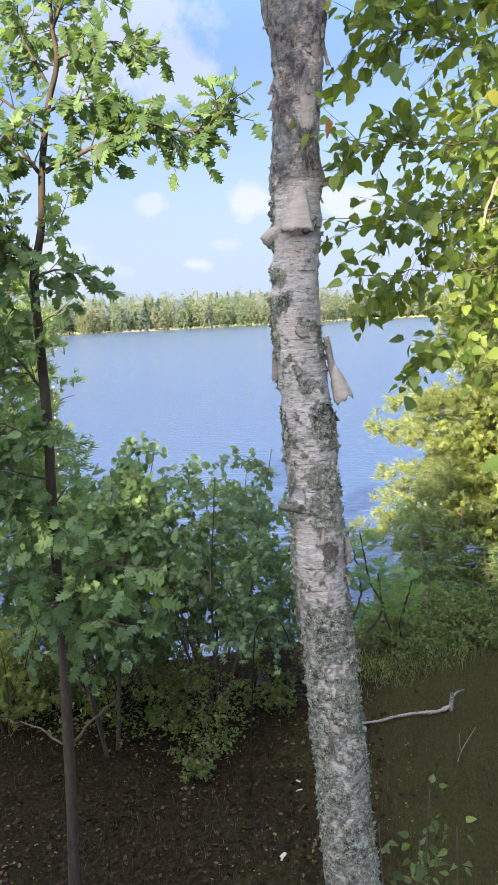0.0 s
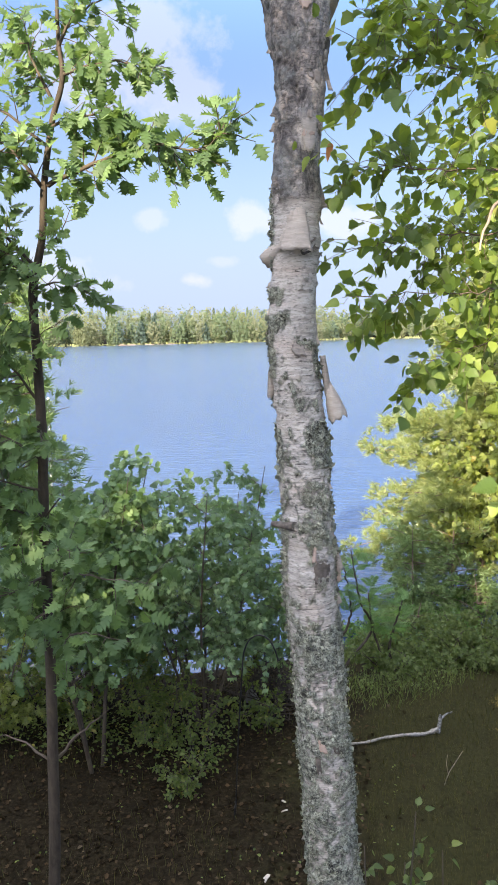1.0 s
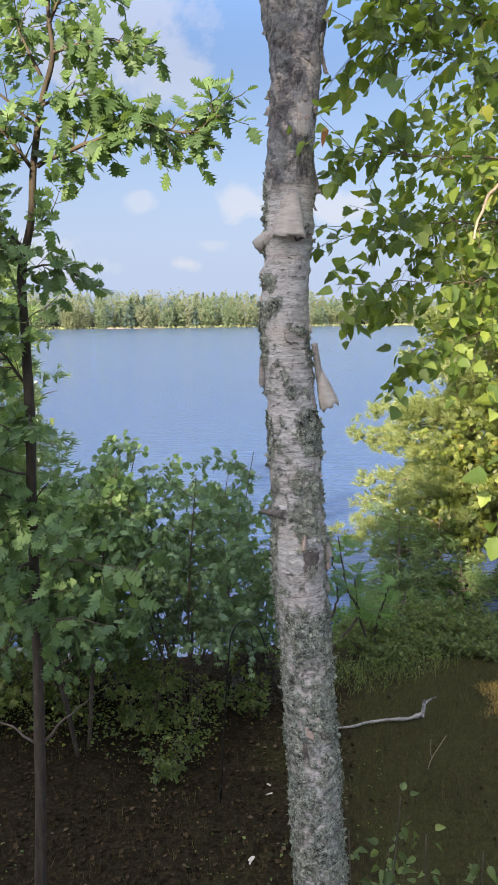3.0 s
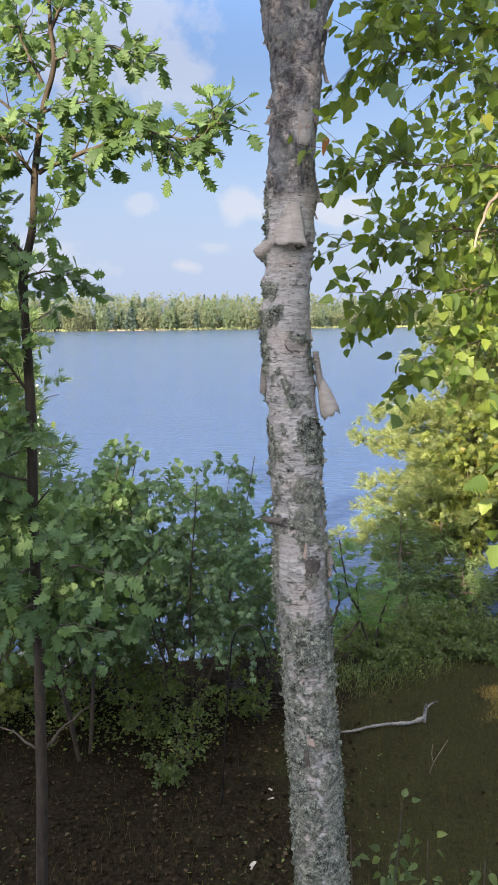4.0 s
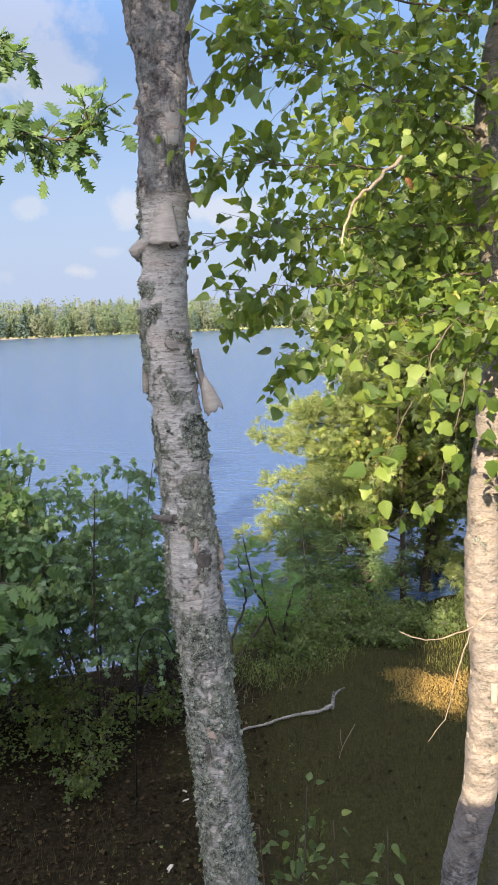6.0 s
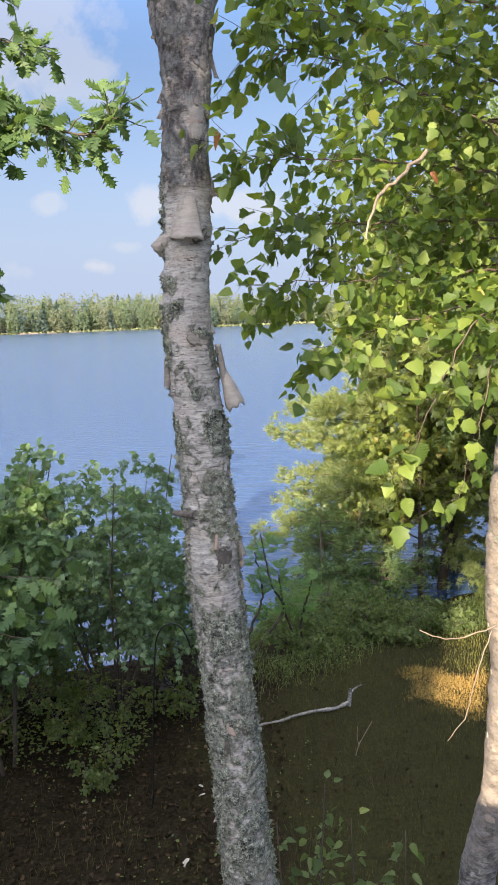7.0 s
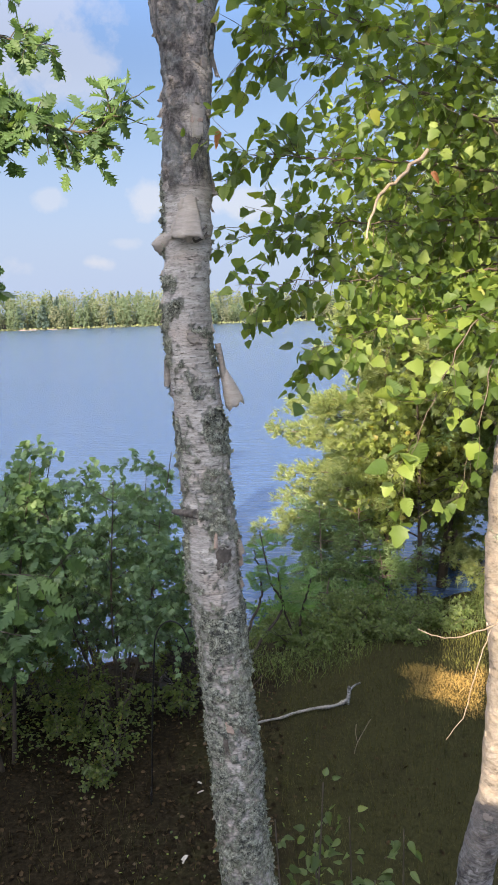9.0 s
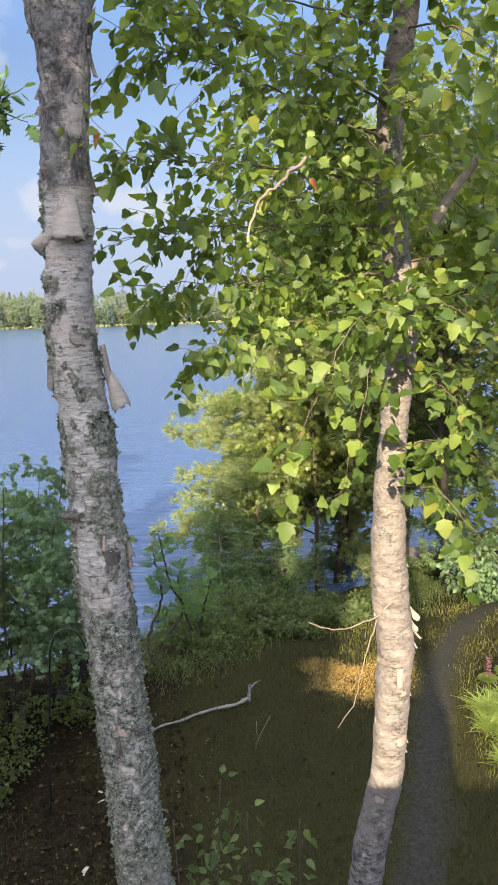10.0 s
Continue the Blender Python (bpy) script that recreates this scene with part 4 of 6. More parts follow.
def lichen_crust(tree, P, out, pick, number, size, seed):
    """Leafy edges of the lichen standing off the bark."""
    g = np.random.default_rng(seed)
    k = g.choice(pick, number)
    h = Heap()
    flakes = [SMALL_LEAF, (SMALL_LEAF[0] * np.array([1.7, 0.9, -2.0]), SMALL_LEAF[1]), (SMALL_LEAF[0] * np.array([1.3, 0.7, 3.0]), SMALL_LEAF[1])]
    scatter(h, flakes, P[k] - out[k] * 0.001 + g.normal(0, 0.0015, (number, 3)), out[k] * 0.55 + g.normal(0, 0.6, (number, 3)), out[k] + g.normal(0, 0.5, (number, 3)),
            size * g.uniform(0.5, 1.3, number) * (1 + 1.4 * (g.random(number) < 0.12)))
    return h.make("lichen", LICHEN, tree, "grey-green crusty lichen", kind="stuff")


def bark_roll(tree, c, rad, start, end, r0, r1, arc, turn, mat, label="", ragged=0.1, bulge=0.0, thick=0.0016):
    """A rolled sheet of bark between two points (height, angle, stand-off) near the trunk: an open cone of arc degrees turned about its own line."""
    p0, p1 = (on_trunk(c, rad, *q)[0] for q in (start, end))
    ax = unit(p1 - p0)
    u = unit(np.cross(ax, np.array([0.0, 1.0, 0.0]) if abs(ax[1]) < 0.8 else np.array([0.0, 0.0, 1.0])))
    w = np.cross(ax, u)
    nt, na = 12, 15
    skin = []
    for k in range(nt):
        t = k / (nt - 1)
        r = r0 + (r1 - r0) * t + bulge * math.sin(math.pi * t ** 1.4)
        for i in range(na):
            e = i / (na - 1) - 0.5
            a = radians(turn + arc * e)
            end_wave = ragged * np.linalg.norm(p1 - p0) * (0.5 * math.sin(i * 1.9 + r1 * 900) + 0.4 * math.sin(i * 0.7 + 2)) * t ** 5
            rr = r * (1 - 0.25 * e) * (1 + 0.04 * math.sin(i * 2.1 + k * 1.3))
            skin.append(p0 + ax * (np.linalg.norm(p1 - p0) * t + end_wave) + (u * math.cos(a) + w * math.sin(a)) * rr)
    skin = np.array(skin)
    line = p0 + np.outer((skin - p0) @ ax, ax)
    inner = skin + (line - skin) / (np.linalg.norm(line - skin, axis=1)[:, None] + 1e-9) * thick
    v, q, n = np.vstack([skin, inner]), [], nt * na
    for k in range(nt - 1):
        for i in range(na - 1):
            a = k * na + i
            q += [(a, a + 1, a + na + 1, a + na), (n + a, n + a + na, n + a + na + 1, n + a + 1)]
    rim = list(range(na)) + [k * na + na - 1 for k in range(1, nt)] + [(nt - 1) * na + i for i in range(na - 2, -1, -1)] + [k * na for k in range(nt - 2, 0, -1)]
    for a, b in zip(rim, rim[1:] + rim[:1]):
        q.append((a, n + a, n + b, b))
    return adopt(mesh_object("bark_curl", v, np.array(q), mat, None, label), tree)


def old_birch():
    tree = thing("birch_tree", (0.23, 2.38, 0.0), "lichen-covered paper birch with peeling bark, leaning a little", "tree", "birches")
    c, rad = trunk_table(B1, 0.012)
    trunk, P, out, pick = bark_relief(c, rad)
    adopt(trunk, tree)
    lichen_crust(tree, P, out, pick, 7000, 0.0052, 11)
    edge = pick[np.abs(np.degrees(np.arctan2(out[pick, 0], -out[pick, 1]))) > 62]
    lichen_crust(tree, P, out, edge, 5000, 0.0072, 13)
    bark_patch(tree, c, rad, 4.475, 4.335, -34, 40, CURL, -16, 0.004, 0.004, 1, "smooth grey-pink sheet of fresh bark", -0.5)
    bark_patch(tree, c, rad, 4.75, 4.64, 12, 60, CURL, 0, 0.004, 0.003, 4, "", 0.5)
    bark_patch(tree, c, rad, 4.07, 4.01, 0, 34, CURL_DIM, 15, 0.006, 0.004, 5, "", 0.4)
    bark_patch(tree, c, rad, 3.345, 3.245, 14, 58, DARKBARK, 0, 0.003, 0.0, 6, "dark bare patch of bark")
    bark_patch(tree, c, rad, 2.70, 2.645, -8, 14, PINKBARK, 8, 0.006, 0.002, 7, "pinkish bare patch of bark")
    bark_patch(tree, c, rad, 2.70, 2.63, 24, 50, DARKBARK, 10, 0.005, 0.0, 8)
    bark_patch(tree, c, rad, 2.66, 2.55, -18, -2, DARKBARK, 0, 0.004, 0.0, 9)
    roll = bark_roll
    roll(tree, c, rad, (4.385, 0, -0.002), (4.330, -92, 0.018), 0.010, 0.027, 200, 115, CURL, "rolled grey bark flap standing out like a horn", 0.05, 0.006)
    roll(tree, c, rad, (4.490, 12, -0.030), (4.345, 12, -0.026), 0.026, 0.064, 120, 98, CURL, "smooth funnel of loose grey bark", 0.05)
    roll(tree, c, rad, (4.340, 22, 0.012), (4.372, 58, 0.014), 0.009, 0.018, 210, -55, DARKBARK, "dark open curl of bark")
    roll(tree, c, rad, (4.285, 10, 0.001), (4.278, 44, 0.001), 0.003, 0.002, 190, 200, DARKBARK)
    roll(tree, c, rad, (4.22, 20, 0.001), (4.222, 60, 0.001), 0.002, 0.003, 190, 200, CURL_DIM)
    roll(tree, c, rad, (4.015, 80, 0.016), (3.885, 86, 0.024), 0.010, 0.012, 280, 100, CURL_DIM, "narrow rolled strip of bark", 0.08)
    roll(tree, c, rad, (3.935, 86, 0.024), (3.805, 88, 0.044), 0.007, 0.032, 230, 95, CURL, "pear-shaped hanging flap of peeled bark", 0.10, 0.004)
    roll(tree, c, rad, (3.965, -76, 0.002), (3.880, -82, 0.010), 0.013, 0.016, 220, 90, CURL_DIM, "short tube of curled bark", 0.12)
    roll(tree, c, rad, (3.456, -18, 0.010), (3.444, -82, 0.032), 0.016, 0.009, 260, 95, DARKBARK, "grey knob of curled bark", 0.05)
    roll(tree, c, rad, (3.385, 20, 0.001), (3.335, 16, 0.006), 0.005, 0.008, 200, 90, PINKBARK)
    roll(tree, c, rad, (3.37, 78, 0.004), (3.285, 86, 0.016), 0.008, 0.014, 220, 90, CURL_PALE, "torn tan tube of bark", 0.2)
    roll(tree, c, rad, (3.31, 86, 0.008), (3.245, 88, 0.012), 0.008, 0.009, 260, 90, PINKBARK)
    roll(tree, c, rad, (3.20, 84, 0.002), (3.165, 88, 0.008), 0.008, 0.010, 220, 90, CURL_PALE)
    for z, a, w, h in ((4.80, -84, 0.034, 0.035), (4.75, -86, 0.038, 0.03), (4.71, -85, 0.022, 0.022), (4.55, 82, 0.030, 0.07), (4.46, 84, 0.012, 0.03), (4.90, 82, 0.022, 0.07), (4.255, -84, 0.035, 0.02), (4.17, -86, 0.035, 0.035), (4.12, -84, 0.028, 0.035),
                       (4.09, 84, 0.02, 0.04), (3.60, 82, 0.018, 0.03), (3.42, 82, 0.02, 0.03), (3.72, -82, 0.018, 0.03), (2.30, -84, 0.03, 0.05), (2.85, 80, 0.014, 0.03), (4.98, -80, 0.02, 0.03), (5.02, 78, 0.02, 0.05)):
        put_curl(tree, c, rad, z, a, w, h, 110, 0.012, CURL_DIM if z > 4.2 else CURL, -a * 0.75, 8 * (-1 if a > 0 else 1), 0.15, -0.004)
    for k in range(9):
        z, a = float(RNG.uniform(4.60, 5.15)), float(RNG.uniform(8, 70))
        bark_patch(tree, c, rad, z, z - float(RNG.uniform(0.02, 0.05)), a, a + float(RNG.uniform(10, 26)), (CURL_DIM, PINKBARK, CURL_PALE)[k % 3], float(RNG.uniform(-8, 8)), 0.004, 0.004, 20 + k)
    fork = curve_points([(0.04, 2.42, 4.99), (0.085, 2.43, 5.12), (0.14, 2.44, 5.28), (0.24, 2.5, 5.7), (0.34, 2.6, 6.6)], 0.02)
    v, f = tube(fork, np.linspace(0.05, 0.025, len(fork)), 22, 0.14, 9.0)
    adopt(mesh_object("fork", v, f, GREYBARK, None, "rough grey forking stem"), tree)
    nest(tree, "trunk", ("bark_curl", "bark_plate", "lichen"))
    leaves = []
    for k in range(18):
        a = k * 2.4
        z = 6.6 + 0.16 * k
        s = on_trunk(c, rad, z, math.degrees(a))[0]
        e = s + np.array([math.sin(a) * 1.3 - 0.2, -math.cos(a) * 1.1 + 0.2, 0.5])
        wood, lv = grow(([tuple(s), tuple((s + e) / 2 + np.array([0, 0, 0.2])), tuple(e)], 0.02, 16, 0.4, 6, 0.07))
        wood.make("limb", TWIG, tree)
        leaves += lv
    h = Heap()
    scatter(h, BIRCH_LITE, *[np.array([l[i] for l in leaves]) for i in range(4)])
    h.make("crown", BIRCH_LEAF, tree, kind="stuff")


old_birch()

# ---- the pale birch in the sun ----
B2 = [(1.02, 3.30, -0.1, 0.12), (1.05, 3.30, 0.25, 0.098), (1.13, 3.30, 0.7, 0.088), (1.21, 3.30, 1.06, 0.085), (1.24, 3.30, 1.29, 0.085), (1.28, 3.30, 1.49, 0.083), (1.32, 3.30, 1.68, 0.080), (1.34, 3.30, 1.94, 0.081),
      (1.35, 3.30, 2.19, 0.083), (1.36, 3.30, 2.41, 0.090), (1.34, 3.30, 2.62, 0.090), (1.32, 3.30, 2.92, 0.082), (1.32, 3.30, 3.15, 0.074), (1.33, 3.30, 3.43, 0.066), (1.35, 3.30, 3.71, 0.063), (1.38, 3.30, 3.97, 0.060),
      (1.35, 3.30, 4.23, 0.060), (1.33, 3.30, 4.43, 0.058), (1.30, 3.30, 4.66, 0.057), (1.30, 3.30, 4.92, 0.056), (1.32, 3.30, 5.13, 0.055), (1.37, 3.30, 5.43, 0.05), (1.42, 3.3, 6.2, 0.04), (1.4, 3.3, 7.4, 0.02)]
BIRCH_LIMBS = [
    ([(1.30, 3.30, 5.00), (0.85, 2.85, 5.05), (0.50, 2.55, 5.06), (0.20, 2.36, 5.03)], 0.012, 22, 0.2, 6, 0.049),
    ([(1.30, 3.30, 4.84), (0.90, 2.90, 4.88), (0.53, 2.60, 4.93), (0.20, 2.32, 4.92)], 0.013, 26, 0.24, 6, 0.049),
    ([(1.32, 3.30, 4.66), (0.79, 2.80, 4.64), (0.42, 2.45, 4.60), (0.16, 2.26, 4.59)], 0.012, 24, 0.2, 6, 0.049),
    ([(1.32, 3.30, 4.48), (0.85, 2.90, 4.44), (0.48, 2.60, 4.41), (0.23, 2.42, 4.36)], 0.013, 26, 0.22, 6, 0.049),
    ([(1.35, 3.30, 4.28), (0.89, 2.90, 4.24), (0.47, 2.50, 4.21), (0.15, 2.36, 4.20)], 0.011, 20, 0.18, 6, 0.049),
    ([(1.35, 3.30, 4.18), (0.88, 2.80, 4.09), (0.54, 2.50, 4.02), (0.36, 2.34, 3.98)], 0.01, 20, 0.18, 6, 0.049),
    ([(1.36, 3.30, 4.08), (1.03, 2.70, 4.08), (0.82, 2.40, 3.86), (0.67, 2.30, 3.51)], 0.009, 15, 0.2, 5, 0.08),
    ([(1.36, 3.30, 4.05), (1.10, 2.80, 3.90), (1.01, 2.60, 3.75), (0.90, 2.50, 3.39)], 0.008, 11, 0.18, 5, 0.075),
]
BIRCH_LIMBS_LOW = [
    ([(1.36, 3.30, 4.08), (1.40, 2.80, 4.12), (1.48, 2.60, 4.01)], 0.009, 12, 0.2, 5, 0.075),
    ([(1.36, 3.30, 4.20), (1.26, 2.90, 4.16), (1.06, 2.62, 4.02)], 0.008, 12, 0.18, 5, 0.075),
    ([(1.36, 3.30, 4.14), (1.50, 2.78, 4.16), (1.78, 2.56, 4.08)], 0.008, 12, 0.2, 5, 0.075),
    ([(1.31, 3.30, 4.60), (1.28, 3.00, 4.62), (1.12, 2.80, 4.56)], 0.008, 12, 0.2, 6, 0.06),
    ([(1.30, 3.30, 4.95), (1.34, 3.00, 4.96), (1.45, 2.80, 4.88)], 0.008, 12, 0.22, 6, 0.062),
    ([(1.34, 3.30, 3.87), (1.41, 2.80, 3.78), (1.49, 2.60, 3.65)], 0.008, 13, 0.2, 5, 0.075),
    ([(1.32, 3.30, 3.43), (1.42, 2.90, 3.55), (1.64, 2.70, 3.42)], 0.008, 13, 0.2, 5, 0.075),
    ([(1.32, 3.30, 3.26), (1.41, 2.90, 3.33), (1.53, 2.70, 3.16), (1.41, 2.60, 3.08)], 0.008, 9, 0.16, 5, 0.085),
    ([(1.35, 3.30, 5.29), (1.01, 3.00, 5.26), (0.60, 2.70, 5.22), (0.35, 2.50, 5.17)], 0.012, 24, 0.26, 6, 0.062),
    ([(1.36, 3.30, 5.31), (1.39, 2.80, 5.15), (1.44, 2.40, 4.89)], 0.01, 11, 0.24, 5, 0.09),
    ([(1.32, 3.30, 5.01), (1.07, 3.30, 5.15), (0.79, 3.40, 5.32)], 0.01, 20, 0.3, 6, 0.065),
    ([(1.31, 3.30, 4.73), (1.09, 3.40, 4.85), (0.84, 3.50, 4.94)], 0.01, 18, 0.3, 6, 0.065),
    ([(1.33, 3.30, 4.38), (1.15, 3.40, 4.42), (0.89, 3.50, 4.38)], 0.009, 16, 0.28, 6, 0.065),
]
BIRCH_LIMBS_BACK = [
    ([(1.31, 3.32, 4.90), (0.95, 3.70, 5.00), (0.55, 3.95, 5.12)], 0.010, 20, 0.32, 6, 0.06),
    ([(1.32, 3.32, 4.55), (0.98, 3.75, 4.60), (0.62, 4.00, 4.62)], 0.010, 20, 0.32, 6, 0.06),
    ([(1.34, 3.32, 4.30), (1.05, 3.70, 4.28), (0.75, 3.90, 4.18)], 0.009, 18, 0.30, 6, 0.06),
    ([(1.30, 3.32, 4.75), (1.70, 3.75, 4.85), (2.15, 3.90, 4.88)], 0.010, 20, 0.34, 6, 0.06),
    ([(1.30, 3.30, 4.82), (1.59, 3.40, 4.92), (1.89, 3.40, 5.04)], 0.01, 16, 0.28, 6, 0.065),
    ([(1.67, 3.50, 4.63), (1.73, 3.30, 4.48), (1.83, 3.20, 4.29)], 0.008, 12, 0.24, 5, 0.07),
    ([(1.30, 3.30, 4.63), (1.11, 3.50, 4.61), (0.73, 3.70, 4.73)], 0.009, 16, 0.28, 6, 0.065),
    ([(1.36, 3.30, 5.38), (1.17, 3.20, 5.51), (0.92, 3.00, 5.62)], 0.012, 20, 0.3, 6, 0.065),
    ([(1.37, 3.30, 5.43), (1.53, 3.20, 5.56), (1.77, 3.20, 5.69)], 0.012, 20, 0.3, 6, 0.065),
    ([(1.35, 3.30, 4.31), (1.67, 3.50, 4.39), (2.00, 3.60, 4.51)], 0.01, 14, 0.26, 6, 0.07),
]


def pale_birch():
    tree = thing("birch_tree", (1.05, 3.30, 0.0), "sunlit paper birch with cream bark and serrated green leaves", "tree", "birches")
    c, rad = trunk_table(B2, 0.008)
    v, f = tube(c, rad, 72, 0.02, 8.0)
    mid = np.vstack([np.repeat(c, 72, 0), c[:1], c[-1:]])
    out = (v - mid) / (np.linalg.norm(v - mid, axis=1)[:, None] + 1e-9)
    torn = np.clip(rough_grain(v * np.array([10, 10, 14]), 61, 4) * 1.6, -1, 1)
    sheets = np.floor(3.2 * (torn + 1)) * 0.0013 + 0.0016 * grain(v * np.array([60, 60, 95]), 65) * (torn > 0.2)
    v = v + out * (sheets + 0.0012 * grain(v * 90, 67))[:, None]
    adopt(mesh_object("trunk", v, f, BIRCH_PALE), tree)
    fork = curve_points([(1.37, 3.32, 4.10), (1.43, 3.42, 4.24), (1.49, 3.5, 4.34), (1.67, 3.55, 4.64), (1.92, 3.6, 4.95), (2.3, 3.6, 5.5)], 0.03)
    v, f = tube(fork, np.linspace(0.032, 0.012, len(fork)), 16, 0.12, 5.0)
    adopt(mesh_object("limb", v, f, GREYBARK, None, "leaning forked stem"), tree)
    lichen_flakes(tree, c, rad, 500, 1.1, 3.0, 0.009, 21, CURL_PALE)
    put_curl(tree, c, rad, 2.64, 80, 0.026, 0.085, 90, 0.012, CURL_PALE, -70, -22, 0.2, 0.004, "torn cream flap of bark", pear=True)
    put_curl(tree, c, rad, 2.57, 84, 0.022, 0.075, 70, 0.012, CURL_PALE, -60, -12, 0.3, 0.004, pear=True)
    put_curl(tree, c, rad, 2.52, 80, 0.02, 0.07, 100, 0.02, CURL_PALE, -50, -30, 0.3, 0.003)
    put_curl(tree, c, rad, 2.45, 84, 0.018, 0.04, 100, 0.012, CURL_PALE, -50, -10, 0.3, 0.003)
    bark_roll(tree, c, rad, (2.36, -6, 0.002), (2.255, -2, 0.010), 0.030, 0.026, 60, 92, CURL_PALE, "square loose flap of bark", 0.04)
    put_curl(tree, c, rad, 2.32, 10, 0.025, 0.035, 40, 0.008, CURL_PALE, 0, 5, 0.1)
    for k in range(12):
        z, a = float(RNG.uniform(1.5, 3.2)), float(RNG.uniform(-80, 70))
        bark_patch(tree, c, rad, z, z - float(RNG.uniform(0.015, 0.06)), a, a + float(RNG.uniform(12, 45)), (CURL_PALE, CURL_PALE, PINKBARK)[k % 3], float(RNG.uniform(-8, 8)), 0.0025, 0.004, 50 + k)
    for k in range(12):
        a = float(RNG.choice([-84, 84]))
        put_curl(tree, c, rad, float(RNG.uniform(1.6, 3.2)), a, 0.014, float(RNG.uniform(0.015, 0.035)), 100, 0.008, CURL_PALE, -a * 0.75, 0, 0.15, 0.002)
    bark_patch(tree, c, rad, 1.98, 1.90, 0, 85, PINKBARK, 0, 0.003, 0.002, 90, "rough brownish band of bark")
    nest(tree, "trunk", ("bark_curl", "bark_plate", "lichen"))
    leaves = []
    for k, limb in enumerate(BIRCH_LIMBS + BIRCH_LIMBS_LOW + BIRCH_LIMBS_BACK):
        wood, lv = grow((limb[0], limb[1] * 0.62, *limb[2:5], limb[5] * (0.84 if limb[5] > 0.07 else 1.0)), 0.35, fuller=3.2 if k < 6 else 1.3 if k < 21 else 1.9, face=(0, -0.38, 0.9), thin=0.2)
        wood.make("limb", BIRCH_TWIG, tree)
        leaves += lv
    for k in range(7):
        a, z = 1 + k * 2.4, 5.5 + 0.25 * k
        s = on_trunk(c, rad, z, math.degrees(a))[0]
        e = s + np.array([math.sin(a) * 0.8, -math.cos(a) * 0.6 + 0.3, 0.4])
        wood, lv = grow(([tuple(s), tuple((s + e) / 2 + np.array([0, 0, 0.1])), tuple(e)], 0.012, 14, 0.28, 5, 0.068))
        wood.make("limb", TWIG, tree)
        leaves += lv
    for pts, r in (([(1.34, 3.22, 2.72), (1.21, 3.12, 2.67), (1.02, 3.05, 2.65), (0.87, 3.0, 2.71)], 0.0042),
                   ([(1.22, 3.12, 2.665), (1.16, 3.05, 2.57), (1.12, 3.0, 2.49), (1.09, 3.0, 2.33), (1.03, 2.97, 2.25), (0.99, 2.95, 2.21)], 0.003)):
        p = curve_points(pts, 0.03)
        p += RNG.normal(0, 0.003, p.shape)
        adopt(mesh_object("dead_twig", *tube(p, np.linspace(r, r * 0.5, len(p)), 6), PALE_TWIG, None, "pale broken twig hanging from the trunk"), tree)
    for pts, r in (([(0.8, 2.6, 4.64), (0.72, 2.52, 4.56), (0.64, 2.45, 4.49), (0.61, 2.4, 4.45), (0.58, 2.36, 4.38), (0.57, 2.34, 4.33)], 0.0062),
                   ([(1.29, 3.26, 4.60), (1.22, 3.1, 4.72), (1.12, 3.0, 4.80), (1.02, 2.9, 4.82)], 0.007)):
        p = curve_points(pts, 0.03)
        p += RNG.normal(0, 0.004, p.shape)
        adopt(mesh_object("dead_twig", *tube(p, np.linspace(r, r * 0.5, len(p)) * (1 + 0.3 * RNG.random(len(p))), 7), PALE_TWIG, None, "bare pale twig among the leaves"), tree)
    for p, fw in (((0.13, 2.25, 4.66), (-0.3, -0.1, -1.0)), ((0.81, 2.6, 4.58), (0.4, -0.2, -0.6))):
        h = Heap()
        scatter(h, (BIRCH_SHAPES[1][0] * np.array([0.5, 1, 1]), BIRCH_SHAPES[1][1]), [p], [fw], [(0, -1, 0.3)], 0.05)
        h.make("withered_leaf", RUST, tree, "withered orange leaf")
    hang_leaves(tree, leaves, BIRCH_SHAPES, BIRCH_LITE, BIRCH_LEAF1, BIRCH_LEAF)


pale_birch()

